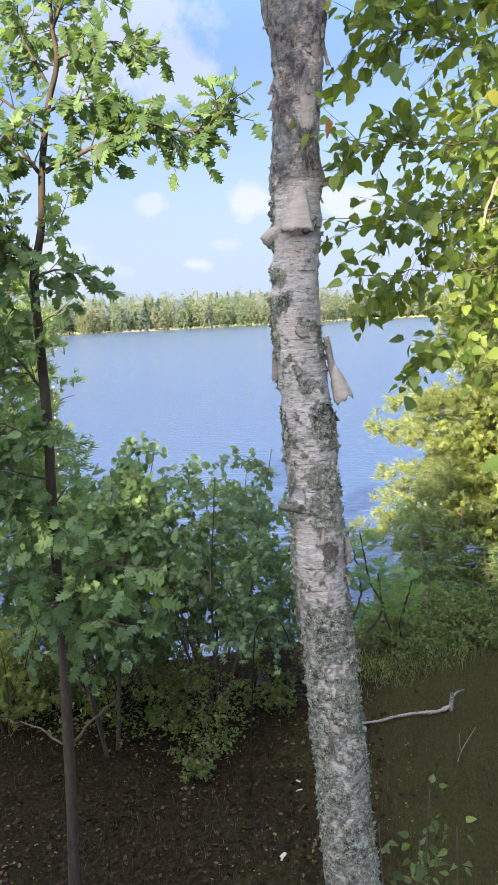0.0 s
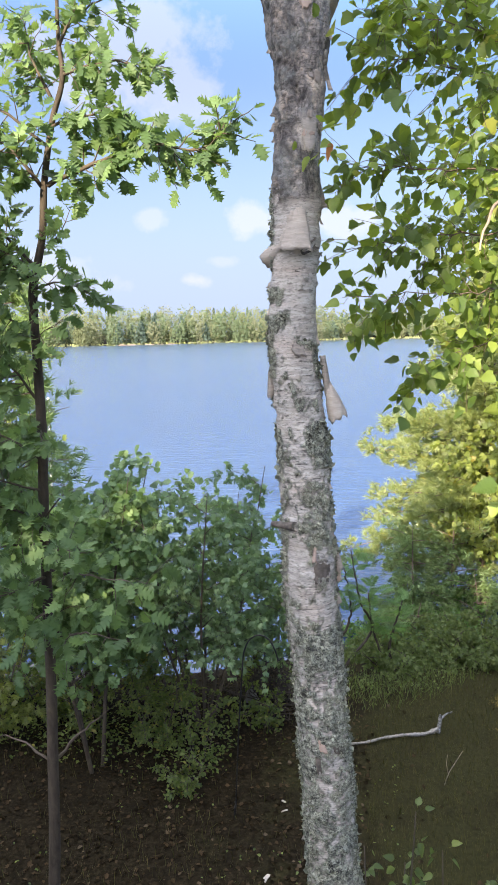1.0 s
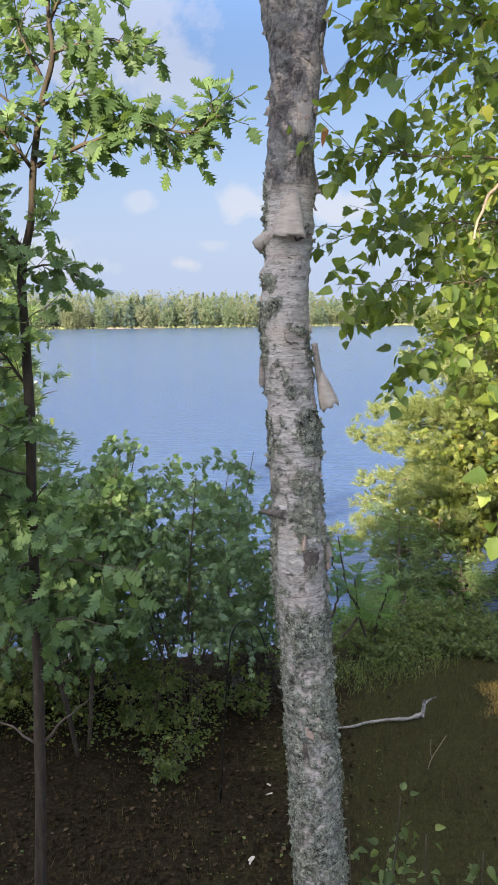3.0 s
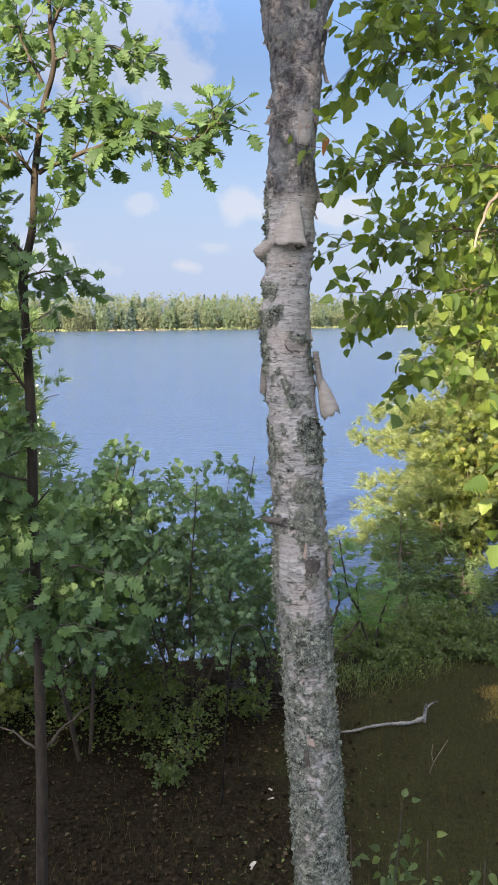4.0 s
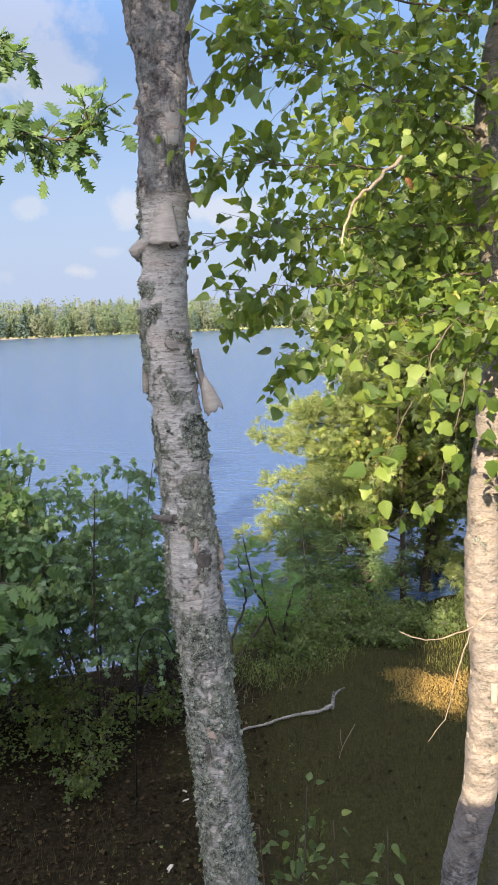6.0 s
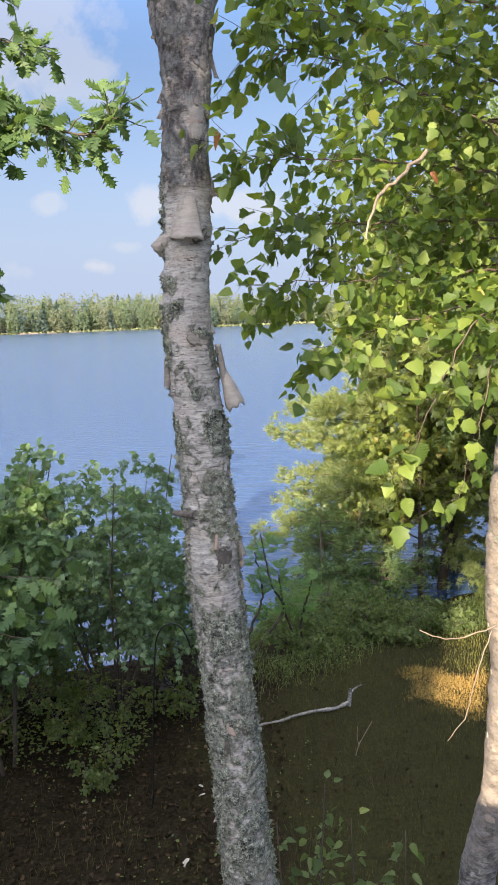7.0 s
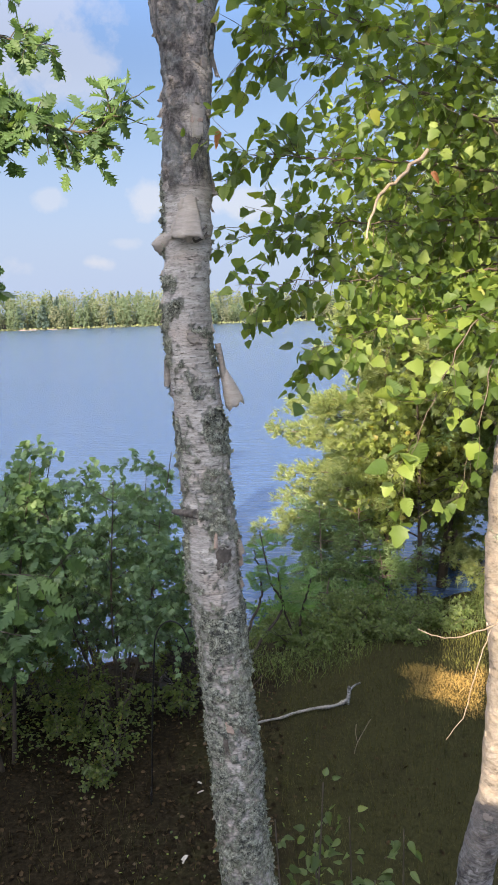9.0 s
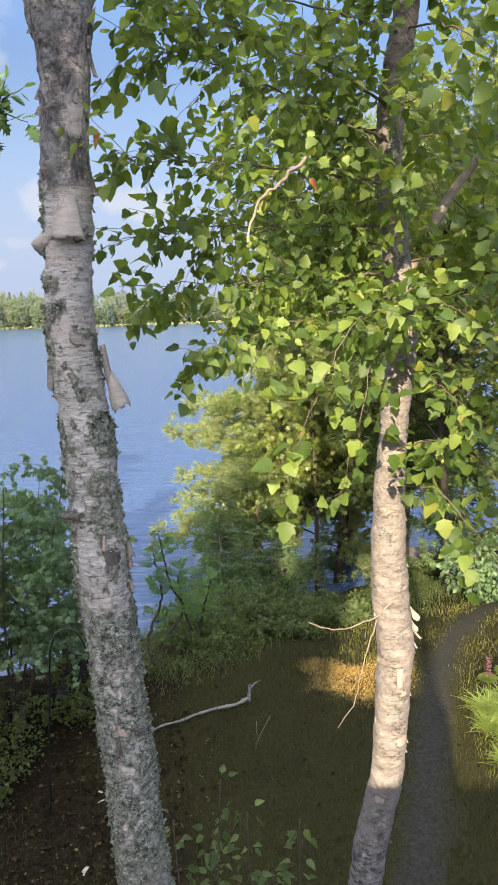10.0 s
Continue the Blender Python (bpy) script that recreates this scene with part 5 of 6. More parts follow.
# ---- young oak ----
OAK_LIMBS = [
    ([(-1.42, 3.60, 4.86), (-1.15, 3.55, 4.94), (-0.84, 3.50, 5.00), (-0.59, 3.45, 4.94), (-0.47, 3.42, 5.00), (-0.37, 3.40, 5.07)], 0.014, 28, 0.2, 6, 0.11),
    ([(-1.32, 3.60, 5.38), (-1.05, 3.55, 5.41), (-0.74, 3.50, 5.34)], 0.01, 13, 0.17, 6, 0.1),
    ([(-1.37, 3.60, 5.27), (-1.47, 3.60, 5.49), (-1.51, 3.60, 5.72)], 0.01, 12, 0.22, 6, 0.11),
    ([(-1.33, 3.60, 5.50), (-1.23, 3.60, 5.64), (-0.98, 3.60, 5.76)], 0.01, 10, 0.22, 6, 0.11),
    ([(-1.39, 3.60, 5.14), (-1.08, 3.50, 5.16), (-0.87, 3.45, 5.10)], 0.009, 12, 0.16, 6, 0.1),
    ([(-1.45, 3.60, 4.85), (-1.54, 3.50, 5.00), (-1.74, 3.40, 5.15)], 0.012, 16, 0.24, 6, 0.12),
    ([(-1.53, 3.60, 4.36), (-1.62, 3.50, 4.51), (-1.77, 3.40, 4.59)], 0.012, 12, 0.24, 6, 0.12),
    ([(-1.53, 3.60, 4.34), (-1.33, 3.50, 4.36), (-1.13, 3.40, 4.30)], 0.008, 10, 0.14, 5, 0.1),
    ([(-1.48, 3.60, 4.54), (-1.39, 3.60, 4.59), (-1.28, 3.60, 4.78)], 0.006, 5, 0.12, 4, 0.09),
    ([(-1.55, 3.60, 3.75), (-1.64, 3.50, 3.93), (-1.78, 3.40, 4.04)], 0.01, 10, 0.22, 5, 0.12),
    ([(-1.55, 3.60, 3.60), (-1.44, 3.40, 3.55), (-1.36, 3.30, 3.55)], 0.005, 4, 0.08, 5, 0.09),
    ([(-1.54, 3.60, 3.41), (-1.67, 3.50, 3.55), (-1.86, 3.40, 3.63)], 0.01, 14, 0.24, 6, 0.11),
    ([(-1.56, 3.60, 3.09), (-1.65, 3.40, 3.20), (-1.84, 3.30, 3.29)], 0.01, 14, 0.24, 6, 0.115),
    ([(-1.56, 3.60, 3.09), (-1.37, 3.50, 3.27), (-1.18, 3.40, 3.30)], 0.006, 6, 0.12, 3, 0.09),
]
OAK_LEFT_LIMBS = [
    ([(-1.41, 3.60, 5.05), (-1.62, 3.50, 5.22), (-1.90, 3.40, 5.36)], 0.010, 14, 0.24, 6, 0.115),
    ([(-1.50, 3.60, 4.45), (-1.72, 3.45, 4.70), (-1.95, 3.35, 4.86)], 0.010, 14, 0.24, 6, 0.115),
    ([(-1.54, 3.60, 4.10), (-1.70, 3.40, 4.26), (-1.86, 3.30, 4.32)], 0.009, 13, 0.22, 6, 0.115),
    ([(-1.54, 3.60, 3.90), (-1.44, 3.45, 4.10), (-1.30, 3.40, 4.16)], 0.007, 8, 0.15, 5, 0.105),
    ([(-1.55, 3.60, 3.25), (-1.68, 3.35, 3.36), (-1.80, 3.20, 3.38)], 0.008, 12, 0.2, 6, 0.115),
    ([(-1.56, 3.60, 2.95), (-1.66, 3.30, 3.02), (-1.76, 3.10, 3.02)], 0.008, 12, 0.2, 6, 0.12),
    ([(-1.56, 3.60, 2.90), (-1.36, 3.35, 3.00), (-1.14, 3.20, 3.04)], 0.008, 11, 0.2, 6, 0.115),
    ([(-1.57, 3.60, 2.55), (-1.52, 3.25, 2.62), (-1.42, 3.05, 2.60)], 0.008, 11, 0.2, 6, 0.12),
]
OAK_LOW_LIMBS = [
    ([(-1.56, 3.60, 2.79), (-1.16, 3.30, 2.88), (-0.77, 3.10, 2.93)], 0.01, 12, 0.2, 6, 0.115),
    ([(-1.56, 3.60, 2.76), (-1.61, 3.30, 2.77), (-1.75, 3.10, 2.79)], 0.01, 12, 0.2, 6, 0.12),
    ([(-1.57, 3.60, 2.39), (-1.19, 3.30, 2.57), (-0.82, 3.20, 2.57)], 0.009, 9, 0.2, 5, 0.11),
    ([(-1.61, 3.60, 1.60), (-1.48, 3.70, 1.75), (-1.33, 3.90, 1.83)], 0.013, 0, 0.2, 5, 0.12),
    ([(-1.63, 3.60, 1.64), (-1.87, 3.70, 1.68), (-2.23, 3.80, 1.66)], 0.009, 0, 0.2, 5, 0.12),
]

OAK_TRUNK = [(-1.67, 3.6, -0.05, 0.045), (-1.65, 3.6, 0.69, 0.036), (-1.62, 3.6, 1.15, 0.034), (-1.60, 3.6, 1.64, 0.032), (-1.58, 3.6, 2.14, 0.030), (-1.57, 3.6, 2.59, 0.029), (-1.56, 3.6, 3.09, 0.028), (-1.54, 3.6, 3.53, 0.027),
             (-1.54, 3.6, 3.96, 0.025), (-1.54, 3.6, 4.32, 0.024), (-1.47, 3.6, 4.60, 0.019), (-1.44, 3.6, 4.87, 0.018), (-1.38, 3.6, 5.16, 0.015), (-1.31, 3.6, 5.37, 0.013), (-1.32, 3.6, 5.6, 0.010), (-1.3, 3.6, 6.2, 0.006)]


def young_oak():
    tree = thing("oak_tree", (-1.67, 3.6, 0.0), "slender young red oak with lobed dark green leaves", "tree", "oaks")
    c, rad = trunk_table(OAK_TRUNK, 0.03)
    v, f = tube(c, rad, 18, 0.06, 1.0)
    adopt(mesh_object("trunk", v, f, OAK_BARK), tree)
    leaves = []
    for k, limb in enumerate(OAK_LIMBS + OAK_LEFT_LIMBS + OAK_LOW_LIMBS):
        wood, lv = grow((*limb[:5], limb[5] * 0.78), 0.4, fuller=1.6 if k < len(OAK_LIMBS) else 0.9)
        wood.make("limb", TWIG, tree)
        leaves += lv
    hang_leaves(tree, leaves, OAK_SHAPES, OAK_SHAPES, OAK_LEAF1, OAK_LEAF)


young_oak()


# ---- shrubs and trees on the bank ----
def stem_tree(name, base, top, radius, mat, leaf, leaf_mat_, spread, limbs, twigs, per, size, label, category, group="", lowest=0.25, droop=0.4, lean=0.0, seed=1, stems=1):
    """A leafy tree or shrub: bent stems, limbs with twigs, and leaves."""
    global RNG
    RNG = np.random.default_rng(seed)
    base = (base[0], base[1], float(ground_z(base[0], base[1])))
    tree = thing(name, base, label, category, group)
    h = top - base[2]
    leaves = []
    for s in range(stems):
        a0 = 2 * math.pi * (s + RNG.random() * 0.6) / stems
        off = spread * (0.55 if stems > 1 else 0.08)
        tip = np.array([base[0] + math.cos(a0) * off + lean, base[1] + math.sin(a0) * off, base[2] + h * (1 if s == 0 else RNG.uniform(0.75, 1))])
        b = np.array(base) + np.array([math.cos(a0), math.sin(a0), 0]) * (0.06 * (stems > 1)) - np.array([0, 0, 0.05])
        mid = b + (tip - b) * 0.5 + RNG.normal(0, 0.05 * h * 0.3, 3) * np.array([1, 1, 0.2])
        c = curve_points([b, mid, tip], 0.1)
        r = np.linspace(radius, radius * 0.2, len(c))
        v, f = tube(c, r, 9, 0.05, seed)
        adopt(mesh_object("trunk" if stems == 1 else "stem", v, f, mat), tree)
        for k in range(limbs):
            u = lowest + (1 - lowest) * (k + 0.5 * RNG.random()) / limbs
            i = min(len(c) - 1, int(u * (len(c) - 1)))
            a = k * 2.4 + RNG.normal(0, 0.3)
            reach = spread * (1.0 - 0.55 * abs(u - 0.45) * 1.6) * RNG.uniform(0.65, 1.1) * (0.62 if stems > 1 else 1)
            e = c[i] + np.array([math.cos(a) * reach, math.sin(a) * reach, reach * RNG.uniform(0.15, 0.6)])
            m = (c[i] + e) / 2 + np.array([0, 0, reach * 0.12])
            wood, lv = grow(([tuple(c[i]), tuple(m), tuple(e)], max(0.005, r[i] * 0.45), twigs, reach * 0.42, per, size), droop, 4)
            wood.make("limb", mat, tree)
            leaves += lv
    hp = Heap()
    scatter(hp, leaf, *[np.array([l[i] for l in leaves]) for i in range(4)])
    hp.make("crown", leaf_mat_, tree, kind="stuff")
    return tree


OAK_MID = [stalk(ribbed_leaf([(0, 0.02, 0), (0.2, 0.33, 0.08), (0.31, 0.2, 0), (0.42, 0.48, 0.15), (0.54, 0.22, 0), (0.64, 0.42, 0.13), (1, 0.01, 0)], 0.2, 0.2), 0.2)]
stem_tree("oak_shrub", (-2.35, 5.9), 2.75, 0.022, OAK_BARK, OAK_MID, OAK_LEAF, 0.95, 10, 14, 6, 0.095, "bushy young oak in shade on the bank", "shrub", "shrubs", seed=5, stems=3, lowest=0.45)
stem_tree("leafy_shrub", (-1.55, 6.9), 2.75, 0.018, TWIG, MAPLE_FAR, SHRUB_LEAF, 1.25, 13, 11, 7, 0.068, "dense green shrub with thin stems above the water", "shrub", "shrubs", seed=6, stems=8, lowest=0.34)
stem_tree("leafy_shrub", (-3.0, 7.4), 2.7, 0.02, TWIG, OAK_MID, SHRUB_LEAF, 1.35, 11, 11, 6, 0.10, "dense green shrub with lobed leaves", "shrub", "shrubs", seed=7, stems=6, lowest=0.25)
stem_tree("leafy_shrub", (-0.95, 7.6), 1.9, 0.012, TWIG, MAPLE_FAR, SHRUB_LEAF, 0.8, 11, 7, 6, 0.06, "low green shrub by the waterline", "shrub", "shrubs", seed=8, stems=5, lowest=0.35)
stem_tree("leafy_shrub", (-1.9, 6.4), 0.8, 0.008, TWIG, SMALL_LEAF, WEED_LEAF, 0.6, 7, 11, 7, 0.036, "low yellow-green undergrowth bush", "shrub", "shrubs", seed=9, stems=5, lowest=0.1)
stem_tree("leafy_shrub", (-1.45, 6.3), 0.75, 0.007, TWIG, SMALL_LEAF, WEED_LEAF, 0.4, 4, 5, 5, 0.036, "low green bush under the shrubs", "shrub", "shrubs", seed=11, stems=5, lowest=0.1)
stem_tree("leafy_shrub", (-1.45, 5.75), 0.34, 0.006, TWIG, SMALL_LEAF, WEED_LEAF, 0.34, 5, 6, 6, 0.036, "low yellow-green undergrowth bush", "shrub", "shrubs", seed=12, stems=5, lowest=0.1)
stem_tree("leafy_shrub", (-2.6, 6.4), 0.8, 0.007, TWIG, SMALL_LEAF, WEED_LEAF, 0.5, 5, 7, 6, 0.038, "low green bush under the shrubs", "shrub", "shrubs", seed=13, stems=5, lowest=0.1)
stem_tree("leafy_shrub", (-2.3, 7.3), 0.9, 0.01, TWIG, SMALL_LEAF, WEED_LEAF, 0.75, 7, 11, 7, 0.042, "green bush filling the edge of the bank", "shrub", "shrubs", seed=27, stems=5, lowest=0.1)
stem_tree("leafy_shrub", (-3.2, 6.7), 1.0, 0.01, TWIG, SMALL_LEAF, WEED_LEAF, 0.75, 7, 11, 7, 0.042, "green bush filling the edge of the bank", "shrub", "shrubs", seed=28, stems=5, lowest=0.1)
stem_tree("leafy_shrub", (-4.0, 7.3), 1.2, 0.01, TWIG, SMALL_LEAF, SHRUB_LEAF, 0.8, 7, 11, 7, 0.042, "green bush filling the edge of the bank", "shrub", "shrubs", seed=29, stems=5, lowest=0.1)
stem_tree("leafy_shrub", (-3.6, 6.2), 1.5, 0.01, TWIG, MAPLE_FAR, MAPLE_LEAF, 0.9, 6, 10, 6, 0.065, "low maple seedlings in the shade", "shrub", "shrubs", seed=10, stems=5, lowest=0.15)
for k, (x, y, top) in enumerate(((-0.95, 6.9, 0.45), (-3.9, 6.6, 0.9), (-1.2, 7.9, 0.8))):
    stem_tree("leafy_shrub", (x, y), top, 0.007, TWIG, (SMALL_LEAF, MAPLE_FAR)[k % 2], WEED_LEAF, 0.45, 5, 7, 6, 0.045, "low green bush under the shrubs", "shrub", "shrubs", seed=180 + k, stems=4, lowest=0.1)
for k, (x, y, top) in enumerate(((1.0, 12.0, 0.1), (1.6, 12.5, 0.35), (0.9, 10.6, -0.3), (0.15, 11.4, -0.8), (0.75, 11.6, -0.55), (1.4, 11.4, -0.35), (0.5, 12.2, -0.75), (1.2, 12.5, -0.55), (-0.15, 11.8, -1.0), (2.45, 13.5, -0.75), (3.1, 14.0, -0.7), (3.9, 14.3, -0.6), (0.45, 8.9, 0.08), (1.05, 9.4, 0.0), (1.75, 9.3, -0.02), (0.3, 10.0, -0.3), (2.4, 9.9, -0.12), (1.5, 9.8, 0.25), (1.1, 10.4, 0.0))):
    stem_tree("bank_bush", (x, y), top, 0.01, TWIG, SMALL_LEAF, BANK_LEAF if k > 8 else (SHRUB_LEAF, SUMAC_LEAF)[k % 2], 0.75, 6, 11, 7, 0.055, "low leafy green bush on the lake bank", "shrub", "bank bushes", seed=14 + k, stems=4, lowest=0.08)


def conifer(base, top, spread, leaf, mat, tuft, density, label, name, group, seed, lowest=0.1, radius=0.08, lift=0.15):
    """Needle tree: straight trunk, whorled boughs, and tufts of needles along flat sprays."""
    g = np.random.default_rng(seed)
    base = np.array([base[0], base[1], float(ground_z(base[0], base[1]))])
    tree = thing(name, tuple(base), label, "tree", group)
    h = top - base[2]
    c = curve_points([base - np.array([0, 0, 0.1]), base + np.array([g.normal(0, 0.05), g.normal(0, 0.05), h * 0.5]), base + np.array([0, 0, h])], 0.2)
    v, f = tube(c, np.linspace(radius, radius * 0.12, len(c)), 10, 0.05, seed)
    adopt(mesh_object("trunk", v, f, PINE_BARK), tree)
    pos, fw = [], []
    n = int(h / 0.28)
    for k in range(n):
        u = lowest + (1 - lowest) * k / n
        for b in range(5):
            a = g.uniform(0, 2 * math.pi)
            reach = spread * (1 - u) ** 0.55 * g.uniform(0.35, 1.15) + 0.15
            s = base + np.array([0, 0, h * u + g.uniform(-0.14, 0.14)])
            d = np.array([math.cos(a), math.sin(a), lift + 0.3 * u + g.normal(0, 0.16)])
            m = 8
            t = np.linspace(0, 1, m)[:, None]
            q = s + d * reach * t + np.array([0, 0, -0.25 * reach]) * t * t
            wood = Heap()
            wood.add(*tube(q, np.linspace(radius * 0.22 * (1 - u) + 0.006, 0.004, m), 4))
            wood.make("bough", PINE_BARK, tree)
            k6 = max(1, int(density * reach) // 7)
            tt, cnt = np.repeat(g.uniform(0.2, 1.0, k6), 7), k6 * 7
            side = np.cross(d, [0, 0, 1])
            wdt = reach * 0.38 * (1.15 - tt) * np.repeat(g.uniform(-1, 1, k6), 7)
            p = s + d * reach * tt[:, None] + np.array([0, 0, -0.25 * reach]) * (tt ** 2)[:, None] + side * wdt[:, None] + g.normal(0, 0.045, (cnt, 3)) + np.array([0, 0, 1]) * np.repeat(g.normal(0.03, 0.10, k6), 7)[:, None]
            pos.append(p)
            fw.append(d + side * np.sign(wdt)[:, None] * 0.6 + g.normal(0, 0.7, (cnt, 3)))
    hp = Heap()
    pos, fw = np.concatenate(pos), np.concatenate(fw)
    scatter(hp, leaf, pos, fw, g.normal(0, 0.3, pos.shape) + np.array([0, 0, 1]), g.uniform(0.7, 1.25, len(pos)) * tuft)
    hp.make("crown", mat, tree, kind="stuff")
    return tree


conifer((2.2, 13.9), 5.3, 2.75, PINE_TUFT, PINE, 0.135, 165, "sunlit yellow-green white pine at the shore", "pine_tree", "shore pines", 31, 0.20, 0.10)
conifer((3.75, 14.9), 7.6, 2.6, PINE_TUFT, PINE, 0.145, 77, "sunlit yellow-green white pine at the shore", "pine_tree", "shore pines", 32, 0.22, 0.10)
conifer((5.2, 15.8), 8.5, 2.6, PINE_TUFT, PINE, 0.165, 45, "tall white pine at the shore", "pine_tree", "shore pines", 33, 0.25, 0.12)
conifer((1.5, 12.4), 0.9, 1.5, SPRAY, SPRUCE, 0.107, 77, "low dark green hemlock on the bank", "hemlock_tree", "bank hemlocks", 34, 0.02, 0.05, 0.05)
stem_tree("maple_tree", (2.55, 12.2), 2.9, 0.055, OAK_BARK, MAPLE_FAR, MAPLE_LEAF, 1.3, 22, 16, 7, 0.12, "sunlit green maple on the bank", "tree", "bank maples", seed=47, lowest=0.42)
conifer((-3.9, 7.4), 5.0, 1.1, PINE_TUFT, SPRUCE, 0.127, 68, "young white pine in shade behind the oak", "pine_tree", "", 36, 0.3, 0.04)
stem_tree("maple_tree", (3.05, 12.9), 3.2, 0.10, OAK_BARK, MAPLE_FAR, MAPLE_LEAF, 1.6, 26, 18, 7, 0.13, "sunlit green maple on the bank", "tree", "bank maples", seed=41, lowest=0.45, lean=0.5)
conifer((0.8, 12.2), 0.75, 1.0, SPRAY, SPRUCE, 0.107, 104, "low dark green hemlock on the bank", "hemlock_tree", "bank hemlocks", 42, 0.02, 0.04, 0.05)
conifer((0.9, 10.9), -0.05, 0.9, SPRAY, SPRUCE, 0.095, 120, "low dark green hemlock on the bank", "hemlock_tree", "bank hemlocks", 35, 0.02, 0.03, 0.03)
conifer((1.75, 11.5), 0.2, 1.1, SPRAY, SPRUCE, 0.095, 120, "low dark green hemlock on the bank", "hemlock_tree", "bank hemlocks", 38, 0.02, 0.03, 0.03)
conifer((4.4, 13.0), 8.5, 2.4, SPRAY, SPRUCE, 0.132, 94, "tall dark hemlock on the bank", "hemlock_tree", "bank hemlocks", 37, 0.2, 0.08, 0.0)
stem_tree("maple_tree", (2.0, 12.7), 1.9, 0.06, OAK_BARK, MAPLE_FAR, MAPLE_LEAF, 1.2, 18, 14, 7, 0.11, "small sunlit maple at the shore", "tree", "bank maples", seed=46, lowest=0.45)
stem_tree("maple_tree", (3.5, 13.7), 1.5, 0.04, OAK_BARK, MAPLE_FAR, MAPLE_LEAF, 1.1, 16, 13, 7, 0.11, "small sunlit maple at the shore", "tree", "bank maples", seed=50, lowest=0.3)
conifer((6.3, 11.5), 10.0, 2.4, SPRAY, SPRUCE, 0.16, 55, "tall dark hemlock on the bank", "hemlock_tree", "bank hemlocks", 40, 0.25, 0.09, 0.0)
conifer((5.2, 12.2), 2.2, 1.5, SPRAY, SPRUCE, 0.116, 94, "low dark hemlock beyond the path", "hemlock_tree", "bank hemlocks", 39, 0.02, 0.05, 0.02)
stem_tree("leafy_shrub", (4.6, 10.0), 0.6, 0.01, TWIG, SMALL_LEAF, SHRUB_LEAF, 0.8, 7, 10, 6, 0.08, "low shrub at the end of the path", "shrub", "shrubs", seed=49, stems=5, lowest=0.15)
stem_tree("maple_tree", (4.4, 10.6), 6.6, 0.07, OAK_BARK, MAPLE_FAR, MAPLE_LEAF, 2.3, 34, 20, 8, 0.13, "green maple with dense foliage", "tree", "bank maples", seed=42, lowest=0.35)
stem_tree("maple_tree", (6.4, 9.0), 8.0, 0.09, OAK_BARK, MAPLE_FAR, MAPLE_LEAF, 2.6, 34, 20, 8, 0.13, "green maple with dense foliage", "tree", "bank maples", seed=43, lowest=0.35)
stem_tree("maple_tree", (5.2, 8.9), 8.6, 0.06, OAK_BARK, MAPLE_FAR, MAPLE_LEAF, 2.7, 36, 20, 8, 0.12, "green maple beyond the path", "tree", "bank maples", seed=44, lowest=0.48)
# Maples added unseen behind the viewer; their crowns break up the sunlight.
stem_tree("maple_tree", (-1.45, -8.0), 13.5, 0.15, OAK_BARK, MAPLE_FAR, MAPLE_LEAF, 2.4, 30, 22, 8, 0.15, "tall leafy maple added out of view to dapple the shade", "tree", "house maples", seed=48, lowest=0.68, lean=-0.3)
for k, (x, y) in enumerate(((-6.2, -13.2), (-8.8, -13.0), (-11.6, -13.4), (-14.4, -13.2))):
    stem_tree("maple_tree", (x, y), 11.9, 0.16, OAK_BARK, MAPLE_FAR, MAPLE_LEAF, 2.0, 28, 9, 7, 0.32, "tall leafy maple added out of view to dapple the shade", "tree", "house maples", seed=160 + k, lowest=0.70)
stem_tree("maple_tree", (-6.5, 9.6), 6.5, 0.08, OAK_BARK, MAPLE_FAR, MAPLE_LEAF, 2.0, 24, 18, 7, 0.13, "green maple at the water", "tree", "bank maples", seed=45, lowest=0.3)


def sumac(base, paths, fronds, label, seed):
    g = np.random.default_rng(seed)
    base = (base[0], base[1], float(ground_z(*base)))
    tree = thing("sumac_shrub", base, label, "shrub", "sumacs")
    for pts in paths:
        p = curve_points([base] + pts, 0.05)
        p[1:] += g.normal(0, 0.006, p[1:].shape)
        v, f = tube(p, np.linspace(0.022, 0.009, len(p)), 8, 0.08, seed)
        stem = adopt(mesh_object("stem", v, f, OAK_BARK), tree)
        hp = Heap()
        a = g.uniform(0, 2 * np.pi, fronds)
        fw = np.stack([np.cos(a), np.sin(a), g.uniform(0.1, 0.9, fronds)], 1)
        scatter(hp, SUMAC, p[-1 - g.integers(0, max(2, len(p) // 2), fronds)] + g.normal(0, 0.05, (fronds, 3)), fw, np.tile([0, -0.4, 1.0], (fronds, 1)) + g.normal(0, 0.3, (fronds, 3)), g.uniform(0.14, 0.28, fronds))
        hp.make("frond", SUMAC_LEAF, stem, kind="stuff")


sumac((-0.25, 8.6), [[(-0.28, 8.8, 0.0), (-0.10, 9.0, 0.44), (-0.18, 9.0, 1.05)], [(-0.1, 8.8, -0.1), (0.18, 9.0, 0.27), (0.02, 9.0, 0.62), (-0.1, 9.0, 1.3)]], 22, "sumac with dark curving stems by the water", 51)
sumac((0.5, 8.9), [[(0.45, 9.0, -0.4), (0.2, 9.0, 0.2), (0.12, 9.0, 0.75)], [(0.4, 9.0, 0.0), (0.55, 9.0, 0.65)]], 22, "sumac with a sunlit fan of feathered leaves", 52)


